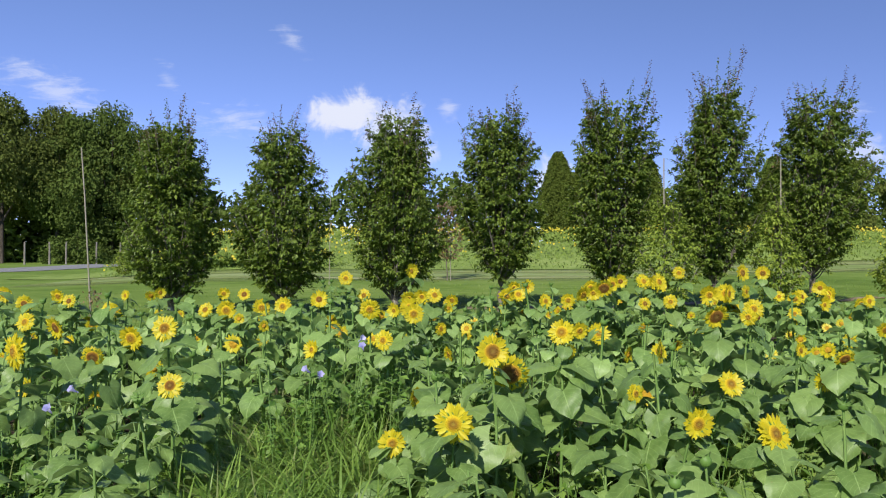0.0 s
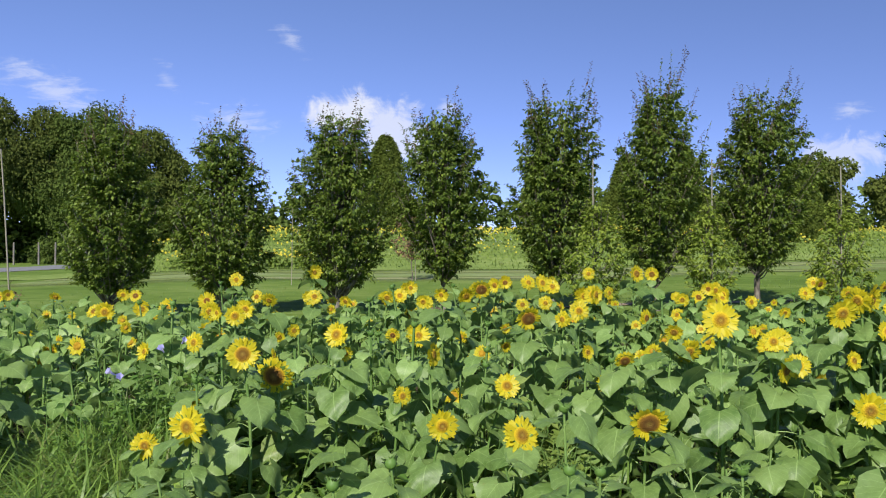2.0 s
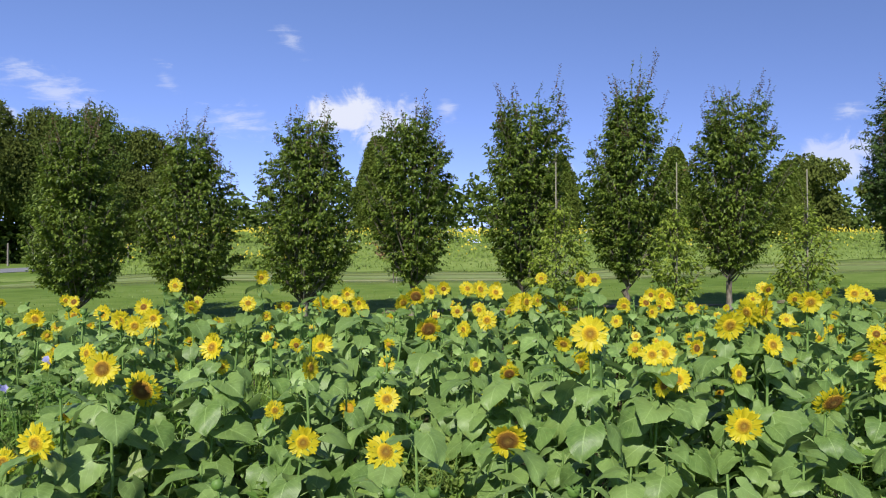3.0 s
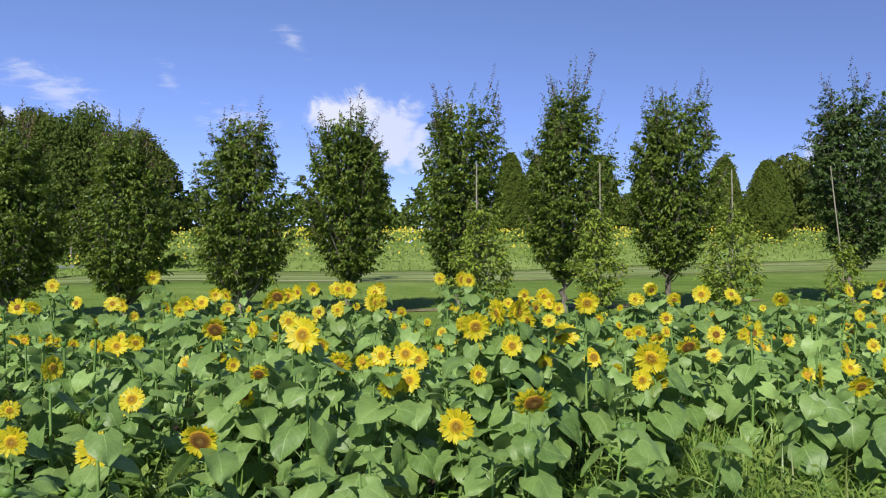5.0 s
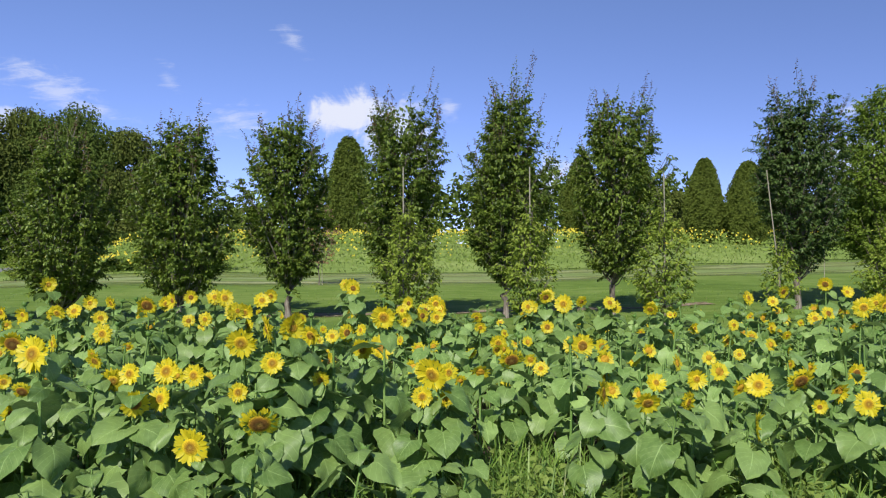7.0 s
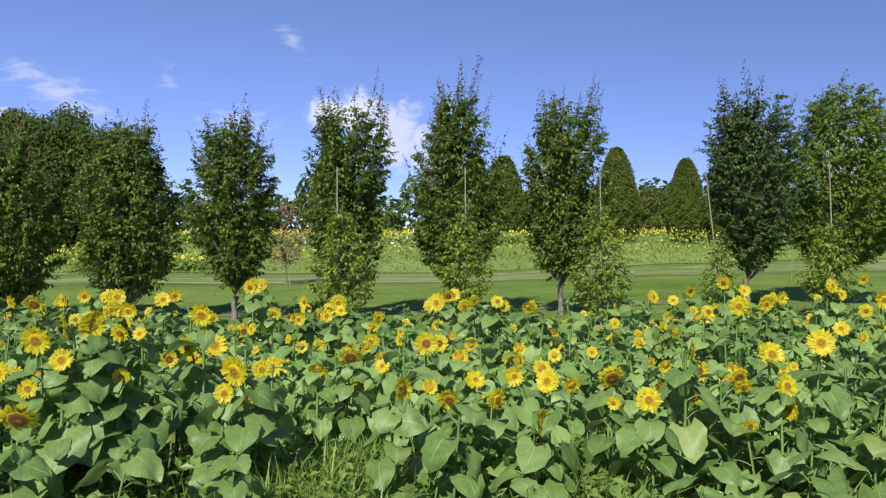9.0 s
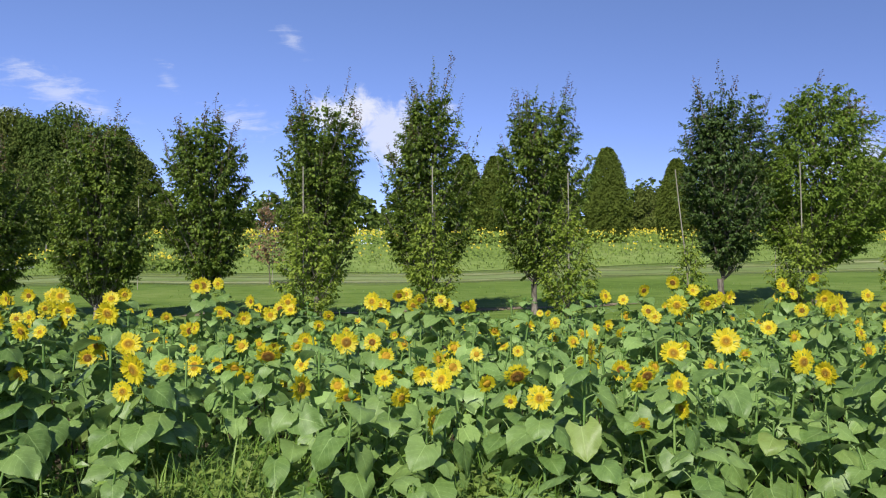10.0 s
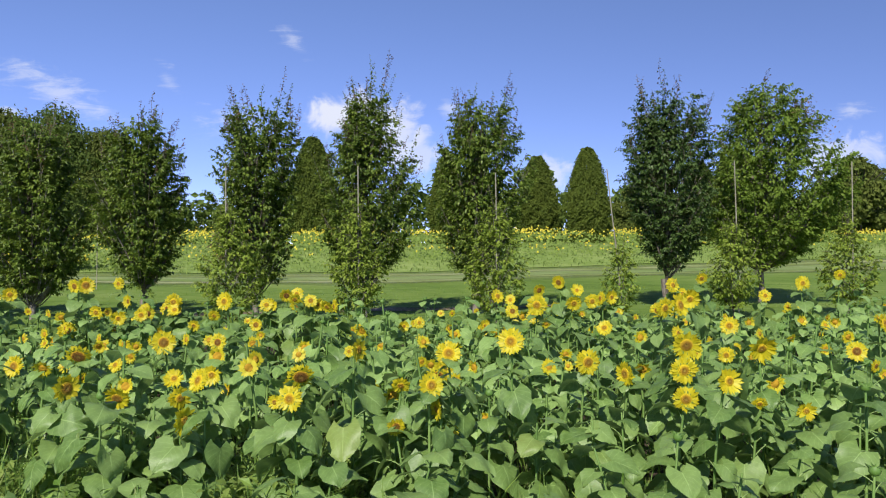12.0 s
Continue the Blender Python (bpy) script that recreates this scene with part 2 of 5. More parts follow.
def disc_material(name, ripe):
    m, t, b = material(name, 0.8, 0.2)
    uv = node(t, "ShaderNodeSeparateXYZ", Vector=coords(t, "UV"))
    who = t.nodes.new("ShaderNodeObjectInfo").outputs["Random"]
    r = calc(t, "ADD", uv.outputs[0], calc(t, "MULTIPLY", calc(t, "SUBTRACT", noise_of(t, coords(t), 9.0, 3), 0.5), 0.22))
    young = ramp(t, r, [(0.0, (0.40, 0.30, 0.045)), (0.30, (0.25, 0.130, 0.015)), (0.58, (0.44, 0.265, 0.016)), (0.86, (0.68, 0.50, 0.016))])
    old = ramp(t, r, [(0.0, (0.26, 0.17, 0.035)), (0.42, (0.13, 0.060, 0.014)), (0.72, (0.22, 0.105, 0.016)), (0.92, (0.60, 0.38, 0.02))])
    pick = node(t, "ShaderNodeMapRange", Value=who)
    pick.inputs["From Min"].default_value, pick.inputs["From Max"].default_value = 0.66, 0.95
    col = old if ripe else blend(t, pick.outputs[0], young, old)
    vor = node(t, "ShaderNodeTexVoronoi", Vector=coords(t), Scale=26.0)
    col = blend(t, calc(t, "MULTIPLY", vor.outputs["Distance"], 0.16), col, (0.20, 0.10, 0.018))
    t.links.new(col, b.inputs["Base Color"])
    relief(t, b, vor.outputs["Distance"], 0.5, -0.04)
    return m


DISC = disc_material("flower_disc", False)
DISC_RIPE = disc_material("ripe_flower_disc", True)


# ---- mesh helpers ----


def smooth(a, b, v):
    k = np.clip((np.asarray(v, float) - a) / (b - a), 0, 1)
    return k * k * (3 - 2 * k)


def ground_z(x, y):
    """Height of the land: the sown bed a little low, the lawn level, the far field on a rise."""
    x, y = np.asarray(x, float), np.asarray(y, float)
    z = -0.28 + 0.28 * smooth(4.0, 12.0, y - 0.12 * x)
    part_right = smooth(-20, -10, x + (y - 40) * 0.28)
    lift = 0.84 * np.clip((y - 20 - 0.10 * x) / 25, 0, 1) + 1.05 * smooth(32, 50, y - 0.10 * x)
    z = z + lift * part_right + 0.10 * smooth(8, 14, x) * smooth(10, 16, y)
    z = z - 0.6 * smooth(62, 95, y) * smooth(-8, -24, x)
    return z


def mesh(name, v, f, mats, idx=None, uv=None, soft=False):
    me = bpy.data.meshes.new(name)
    me.from_pydata(np.asarray(v, float).tolist(), [], [list(map(int, q)) for q in f] if isinstance(f, list) else f.tolist())
    for m in mats if isinstance(mats, (list, tuple)) else [mats]:
        me.materials.append(m)
    if idx is not None:
        me.polygons.foreach_set("material_index", np.asarray(idx, np.int32))
    if uv is not None:
        layer = me.uv_layers.new(name="UVMap")
        loops = np.empty(len(me.loops), np.int32)
        me.loops.foreach_get("vertex_index", loops)
        layer.data.foreach_set("uv", np.asarray(uv, float)[loops].ravel())
    if soft:
        me.polygons.foreach_set("use_smooth", np.ones(len(me.polygons), bool))
    me.update()
    return me


def part(name, me, parent=None, label="", m=None):
    ob = new(name, me)
    ob.parent = parent
    if m is not None:
        ob.matrix_basis = m
    return tagged(ob, label)


def join(bits):
    """Stack (vertices, faces) pairs of one face size."""
    vs, fs, n = [], [], 0
    for v, f in bits:
        vs.append(np.asarray(v, float))
        fs.append(np.asarray(f, int) + n)
        n += len(v)
    return np.concatenate(vs), np.concatenate(fs)


def tube(pts, radii, sides=6):
    pts = np.asarray(pts, float)
    tang = np.gradient(pts, axis=0)
    tang /= np.linalg.norm(tang, axis=1, keepdims=True) + 1e-9
    side = np.cross(tang, np.where(abs(tang[:, [2]]) > 0.9, [[1.0, 0, 0]], [[0, 0, 1.0]]))
    side /= np.linalg.norm(side, axis=1, keepdims=True) + 1e-9
    for i in range(1, len(side)):
        side[i] -= tang[i] * (side[i] @ tang[i])
    rise = np.cross(tang, side)
    a = np.linspace(0, 2 * np.pi, sides, endpoint=False)
    ring = np.cos(a)[None, :, None] * side[:, None] + np.sin(a)[None, :, None] * rise[:, None]
    v = (pts[:, None] + ring * np.asarray(radii)[:, None, None]).reshape(-1, 3)
    i, j = np.meshgrid(np.arange(len(pts) - 1), np.arange(sides), indexing="ij")
    k = (j + 1) % sides
    f = np.stack([i * sides + j, i * sides + k, (i + 1) * sides + k, (i + 1) * sides + j], -1).reshape(-1, 4)
    return v, f


def turns(yaw, pitch, roll):
    """Rotation matrices, one a row: roll about x, pitch about y, yaw about z."""
    cy, sy, cp, sp, cr, sr = np.cos(yaw), np.sin(yaw), np.cos(pitch), np.sin(pitch), np.cos(roll), np.sin(roll)
    return np.stack([np.stack([cy * cp, cy * sp * sr - sy * cr, cy * sp * cr + sy * sr], -1),
                     np.stack([sy * cp, sy * sp * sr + cy * cr, sy * sp * cr - cy * sr], -1),
                     np.stack([-sp, cp * sr, cp * cr], -1)], -2)


def scatter(tv, tf, where, rot, size):
    """Copies of a small template, in one stack of vertices and faces."""
    n, k = len(where), len(tv)
    v = np.einsum("nij,kj->nki", rot, tv) * np.asarray(size).reshape(-1, 1, 1) + np.asarray(where)[:, None]
    f = np.asarray(tf)[None] + (np.arange(n) * k)[:, None, None]
    return v.reshape(-1, 3), f.reshape(-1, f.shape[-1])


# a far leaf or spray of leaves: one bent quad
FAR_SPRAY = (np.array([(0, 0, 0), (0.5, 0.34, 0.10), (1, 0, -0.12), (0.5, -0.34, 0.06)]), np.array([(0, 1, 2, 3)]))
# a narrower bent leaf for the nearer trees
TREE_LEAF = (np.array([(0, 0, 0), (0.42, 0.30, 0.07), (1, 0, -0.16), (0.42, -0.30, 0.07)]), np.array([(0, 1, 2, 3)]))
# a small pointed leaf, folded along its rib: four triangles as two quads
SMALL_LEAF = (np.array([(0, 0, 0), (0.45, 0.27, 0.07), (1, 0, -0.10), (0.45, -0.27, 0.07), (0.5, 0, -0.02)]),
              np.array([(0, 4, 2, 1), (0, 3, 2, 4)]))


# ---- the land ----
def sheet(name, xs, ys, mat, lift=0.0, label="", category="", keep=None, shape=None):
    gx, gy = np.meshgrid(xs, ys, indexing="ij")
    if shape:
        gx, gy = shape(gx, gy)
    v = np.stack([gx, gy, ground_z(gx, gy) + lift], -1).reshape(-1, 3)
    n, m = len(xs), len(ys)
    i, j = np.meshgrid(np.arange(n - 1), np.arange(m - 1), indexing="ij")
    f = np.stack([i * m + j, (i + 1) * m + j, (i + 1) * m + j + 1, i * m + j + 1], -1).reshape(-1, 4)
    uu, vv = np.meshgrid(np.linspace(0, 1, n), np.linspace(0, 1, m), indexing="ij")
    ob = new(name, mesh(name, v, f, mat, uv=np.stack([uu, vv], -1).reshape(-1, 2), soft=True))
    return tagged(ob, label, category, kind="structure")


steps = lambda a, b, n: np.linspace(a, b, n)
axis_x = np.concatenate([[-2500, -900, -300], steps(-120, 140, 131), [300, 900, 2500]])
axis_y = np.concatenate([[-900, -200, -60], steps(-20, 30, 51), steps(32, 120, 60), [160, 300, 900, 2600]])
sheet("ground", axis_x, axis_y, LAWN, 0.0, "mown green lawn running out to the far fields", "lawn")
sheet("flower_bed_soil", steps(-14, 24, 60), steps(0.6, 1, 24), SOIL, 0.012, "dark weedy soil under the sunflowers", "soil",
      shape=lambda x, y: (x, 2.1 + 0.15 * np.sin(x * 2.1) + (y - 0.6) / 0.4 * (8.9 + 0.12 * x + 0.25 * np.sin(x * 1.7))))
sheet("mulch_strip", steps(0.5, 12, 40), steps(0, 1, 6), MULCH, 0.016, "dry brown mulch strip along the row of trees", "mulch",
      shape=lambda x, y: (x, 16.3 + 0.25 * x + 0.15 * np.sin(x * 2.3) + y * (1.0 + 0.4 * np.sin(x * 1.1))))


def bank_front(x):
    """Where the weedy bank meets the lane."""
    x = np.asarray(x, float)
    return 33.0 + 0.30 * np.log1p(np.exp((x - 3.0) / 1.5)) * 1.5


def lane_line(x):
    return bank_front(x) - 6.2


sheet("lane", steps(-16, 70, 120), steps(0, 1, 9), LANE, 0.012, "dull dry mown lane below the bank", "lane",
      shape=lambda x, y: (x, bank_front(x) - 6.8 + 7.2 * y + 0.3 * np.sin(x * 0.9)))
for name, off, wide in (("wheel_track", 1.2, 2.0), ("wheel_track", 4.6, 2.6)):
    sheet(name, steps(-16, 70, 120), steps(0, 1, 5), TRACK, 0.02, "pale worn wheel track across the lawn", "track",
          shape=lambda x, y, off=off, wide=wide: (x, lane_line(x) + off + 0.25 * np.sin(x * 0.7) + (y - 0.5) * (wide + 0.4 * np.sin(x * 1.9 + off))))
road_x = lambda s: np.interp(s, [0, 0.25, 0.42, 0.55, 0.7, 0.85, 1], [-80, -46, -33, -28.5, -28.5, -31.0, -38])
road_y = lambda s: np.interp(s, [0, 0.25, 0.42, 0.55, 0.7, 0.85, 1], [28, 33, 38, 46, 58, 72, 92])
sheet("road", steps(0, 1, 60), steps(0, 1, 5), ASPHALT, 0.03, "grey asphalt road curving away past the wood", "road",
      shape=lambda u, v: (road_x(u) - (v - 0.5) * 6.0 * smooth(0.2, 0.6, u), road_y(u) + (v - 0.5) * 6.0 * (1 - 0.7 * smooth(0.3, 0.6, u))))
# the weedy bank before the far field
sheet("weedy_bank", steps(-20, 90, 120), steps(0, 1, 40), BANK, 0.03, "rough green weedy bank below the far sunflower field", "bank",
      shape=lambda x, y: (x, bank_front(x) + 0.3 * np.sin(x * 0.8) + y * 45))


# ---- sunflowers ----
def leaf_shape(nu, nv, start, end, fold, wave, stalk, rs):
    """A heart-shaped blade one long on its stalk; the stalk begins at the origin and runs along +x."""
    u = np.linspace(0, 1, nu + 1)
    w = 0.66 * (u + 0.03) ** 0.36 * (1.0 - u) ** 0.88 / 0.62
    ang = start + (end - start) * u
    cx = np.concatenate([[0], np.cumsum(np.cos(ang[1:]) / nu)])
    cz = np.concatenate([[0], np.cumsum(-np.sin(ang[1:]) / nu)])
    t = np.linspace(-1, 1, nv + 1)
    gu, gt = np.meshgrid(u, t, indexing="ij")
    gw = np.repeat(w[:, None], nv + 1, 1)
    edge = 1 + 0.045 * (-1.0) ** np.round(gu * nu) * (abs(gt) > 0.95) * (gu > 0.12)
    back = 0.34 * abs(gt) ** 1.6 * np.clip(1 - gu / 0.55, 0, 1) ** 1.5
    y = gt * gw * edge
    lift = 0.030 * abs(np.sin(np.pi * 3.5 * (gu - 0.375 * abs(gt)))) * (nu > 6) + 0.03 * np.sin(gu * 5 + gt * 4 + rs.uniform(0, 6)) + fold * abs(gt) ** 1.3 * gw + wave * np.sin(gu * 7 + gt * 2.5 + rs.uniform(0, 6)) * abs(gt)
    nx, nz = np.sin(ang), np.cos(ang)
    x = cx[:, None] - back * np.cos(ang)[:, None] + lift * nx[:, None]
    z = cz[:, None] + back * np.sin(ang)[:, None] * 0.6 + lift * nz[:, None]
    tip = stalk * np.array([np.cos(0.55), 0, np.sin(0.55)])
    v = np.stack([x, y, z], -1).reshape(-1, 3) + tip
    uv = np.stack([gu, gt * 0.5 + 0.5], -1).reshape(-1, 2)
    i, j = np.meshgrid(np.arange(nu), np.arange(nv), indexing="ij")
    m = nv + 1
    f = np.stack([i * m + j, (i + 1) * m + j, (i + 1) * m + j + 1, i * m + j + 1], -1).reshape(-1, 4)
    s = np.linspace(0, 1, 4 if nu > 6 else 3)
    pts = np.stack([tip[0] * s, 0 * s, tip[2] * s + 0.10 * stalk * np.sin(s * np.pi)], -1)
    sv, sf = tube(pts, 0.022 - 0.008 * s, 4 if nu > 6 else 3)
    v2, f2 = join([(v, f), (sv, sf)])
    uv2 = np.concatenate([uv, np.tile([[0.5, 0.5]], (len(sv), 1))])
    return v2, f2, uv2


rs = np.random.default_rng(3)
LEAF_FORMS = [leaf_shape(8, 6, rs.uniform(0.05, 0.75), rs.uniform(0.8, 1.5), rs.uniform(-0.14, 0.18), rs.uniform(0.04, 0.085), rs.uniform(0.45, 0.8), rs) for _ in range(14)]
LOW_FORMS = [leaf_shape(4, 4, rs.uniform(0.0, 0.6), rs.uniform(0.8, 1.5), rs.uniform(0.0, 0.25), 0.03, rs.uniform(0.4, 0.7), rs) for _ in range(5)]
FAR_FORMS = [leaf_shape(3, 2, rs.uniform(0.0, 0.6), rs.uniform(0.8, 1.5), rs.uniform(0.0, 0.25), 0.03, rs.uniform(0.4, 0.7), rs) for _ in range(6)]
SMALL_LEAF_MESHES = [mesh("leaf", v, f, SUNLEAF, uv=uv, soft=True) for v, f, uv in LOW_FORMS]
LEAF_MESHES = [mesh("leaf", v, f, SUNLEAF, uv=uv, soft=True) for v, f, uv in LEAF_FORMS]


def petal_ring(n, inner, reach, cup, rs, shed=0.0, curl=0.0):
    bits = []
    for layer in (0, 1):
        for i in range(n):
            if rs.random() < shed:
                continue
            a = (i + 0.5 * layer) / n * 2 * math.pi + rs.normal(0, 0.06)
            long = (reach - inner) * rs.uniform(0.76, 1.08)
            wide = rs.uniform(0.085, 0.125)
            s = np.array([0, 0.35, 0.72, 1.0])
            half = wide * np.array([0.55, 1.0, 0.85, 0.03])
            lean = cup + rs.normal(0, 0.17) - 0.06 * layer
            r = inner + s * long * math.cos(lean)
            z = s * long * math.sin(lean) - curl * s ** 2 * long + rs.normal(0, 0.03) * s ** 2 - 0.03 * layer
            twist = rs.normal(0, 0.35)
            v = []
            for k in range(4):
                for side in (-1, 0, 1):
                    v.append((r[k], side * half[k], z[k] + side * half[k] * twist * s[k] + (0.02 if side else 0.0)))
            v = np.array(v)
            c, d = math.cos(a), math.sin(a)
            v = np.stack([v[:, 0] * c - v[:, 1] * d, v[:, 0] * d + v[:, 1] * c, v[:, 2]], -1)
            f = [(k * 3 + j, (k + 1) * 3 + j, (k + 1) * 3 + j + 1, k * 3 + j + 1) for k in range(3) for j in (0, 1)]
            bits.append((v, f))
    return join(bits)


def dome(radius, height, rings, sides, dimple=0.0):
    r = np.linspace(0.02, 1, rings)
    z = height * (1 - r ** 2) - dimple * np.exp(-(r / 0.35) ** 2)
    a = np.linspace(0, 2 * np.pi, sides, endpoint=False)
    v = np.stack([radius * r[:, None] * np.cos(a), radius * r[:, None] * np.sin(a), np.repeat(z[:, None], sides, 1)], -1).reshape(-1, 3)
    i, j = np.meshgrid(np.arange(rings - 1), np.arange(sides), indexing="ij")
    k = (j + 1) % sides
    f = np.stack([i * sides + j, (i + 1) * sides + j, (i + 1) * sides + k, i * sides + k], -1).reshape(-1, 4)
    uv = np.stack([np.repeat(r[:, None], sides, 1), np.zeros((rings, sides))], -1).reshape(-1, 2)
    return v, f, uv


def head_forms():
    """Flower heads of radius one that look along +z: petals, disc and the green back with its bracts."""
    forms = []
    for n, inner, cup, shed, curl in ((27, 0.44, 0.10, 0.03, 0.0), (26, 0.48, 0.25, 0.06, 0.10), (29, 0.42, -0.02, 0.02, 0.12), (22, 0.58, 0.45, 0.12, 0.25), (22, 0.38, 0.30, 0.05, -0.1), (23, 0.55, 0.05, 0.14, 0.35)):
        pv, pf = petal_ring(n, inner * 0.9, 1.0, cup, rs, shed, curl)
        dv, df, duv = dome(inner, 0.13, 7, 18, 0.06)
        # pointed bracts: the last ring of the back runs out into a star
        star = np.where(np.arange(28) % 2, 1.42, 0.98) * rs.uniform(0.92, 1.1, 28)
        a = np.linspace(0, 2 * np.pi, 28, endpoint=False)
        gv, gf, _ = dome(inner * 1.05, -0.28, 4, 28)
        tip = np.stack([inner * 1.05 * star * np.cos(a), inner * 1.05 * star * np.sin(a), np.where(np.arange(28) % 2, 0.02, -0.03) + rs.normal(0, 0.04, 28)], -1)
        ring = np.array([(84 + j, 112 + j, 112 + (j + 1) % 28, 84 + (j + 1) % 28) for j in range(28)])
        gv, gf = np.concatenate([gv, tip]), np.concatenate([gf, ring])
        forms.append(((pv, pf), (dv, df, duv), (gv, gf)))
    return forms


HEADS = head_forms()


def low_head(n, inner, cup):
    """A plain bloom for the mass: one bent quad a petal."""
    bits = []
    for i in range(2 * n):
        a = (i + rs.normal(0, 0.15)) / (2 * n) * 2 * math.pi
        far, tilt = rs.uniform(0.8, 1.1), cup + rs.normal(0, 0.2)
        q = np.array([(inner * 0.8, 0, 0), (0.70 * far, -0.14, 0.3 * tilt), (far, 0, 0.5 * tilt), (0.70 * far, 0.14, 0.3 * tilt)])
        c, d = math.cos(a), math.sin(a)
        bits.append((np.stack([q[:, 0] * c - q[:, 1] * d, q[:, 0] * d + q[:, 1] * c, q[:, 2]], -1), [(0, 1, 2, 3)]))
    return join(bits), dome(inner, 0.13, 4, 10, 0.05), dome(inner * 1.3, -0.28, 3, 10)[:2]


LOW_HEADS = [low_head(14, 0.42, 0.1), low_head(13, 0.46, 0.4), low_head(15, 0.38, 0.0), low_head(12, 0.5, 0.6)]
HEAD_MESHES = [(mesh("petals", *p, PETAL, soft=True), mesh("disc", d[0], d[1], DISC_RIPE if i in (3, 5) else DISC, uv=d[2], soft=True), mesh("head", *g, BRACT, soft=True)) for i, (p, d, g) in enumerate(HEADS)]


def bud_form(sides):
    """A closed bud: a round green cup whose rim runs up into pointed bracts."""
    a = np.linspace(0, 2 * np.pi, sides, endpoint=False)
    rows = []
    for r, z in ((0.08, -0.45), (0.36, -0.34), (0.50, -0.08), (0.48, 0.16)):
        rows.append(np.stack([r * np.cos(a), r * np.sin(a), 0 * a + z], -1))
    odd = np.arange(sides) % 2
    rows.append(np.stack([np.where(odd, 0.78, 0.30) * np.cos(a), np.where(odd, 0.78, 0.30) * np.sin(a), np.where(odd, 0.50, 0.24) + rs.normal(0, 0.10, sides)], -1))
    rows.append(np.stack([0.10 * np.cos(a), 0.10 * np.sin(a), 0 * a + 0.20], -1))
    v = np.concatenate(rows)
    f = np.array([(i * sides + j, i * sides + (j + 1) % sides, (i + 1) * sides + (j + 1) % sides, (i + 1) * sides + j) for i in range(5) for j in range(sides)])
    return v, f


BUD = bud_form(22)
BUD_LOW = bud_form(12)
BUD_MESH = mesh("bud", *BUD, BRACT, soft=True)


def stem_path(base, tip, rs):
    base, tip = np.asarray(base, float), np.asarray(tip, float)
    s = np.linspace(0, 1, 7)
    p = base + (tip - base) * s[:, None]
    bow = np.array([rs.normal(0, 0.03), rs.normal(0, 0.03), 0])
    return p + np.sin(s * np.pi)[:, None] * bow


def leaf_places(height, rs, few=False):
    """Heights along the stem, bearings, sizes and tilts of a plant's leaves."""
    n = int(rs.integers(9, 12) if few else rs.integers(10, 13))
    s = np.linspace(0.24 if few else 0.32, 0.90, n) ** 0.85 + rs.normal(0, 0.02, n)
    yaw = np.arange(n) * 2.4 + rs.uniform(0, 6.28) + rs.normal(0, 0.25, n)
    size = (0.125 + 0.115 * np.sin(np.clip(s, 0, 1) * np.pi * 0.90) ** 0.8) * rs.uniform(0.46, 0.88, n) * (0.8 + 0.25 * height)
    size = np.where((rs.random(n) < 0.18) & (s < 0.6) & (not few), size * 1.3, size)
    pitch = rs.normal(0.05, 0.22, n) - 0.25 * (s > 0.8)
    roll = rs.normal(0, 0.25, n)
    return s, yaw, size, pitch, roll


FLOWER_LABELS = {
    "f": "tall green sunflower plant with an open yellow bloom",
    "d": "sunflower plant with a heavy drooping yellow bloom",
    "s": "sunflower plant with its yellow bloom turned sideways",
    "n": "green sunflower plant with heart-shaped leaves and no open bloom",
    "b": "sunflower plant topped by a closed green bud",
}


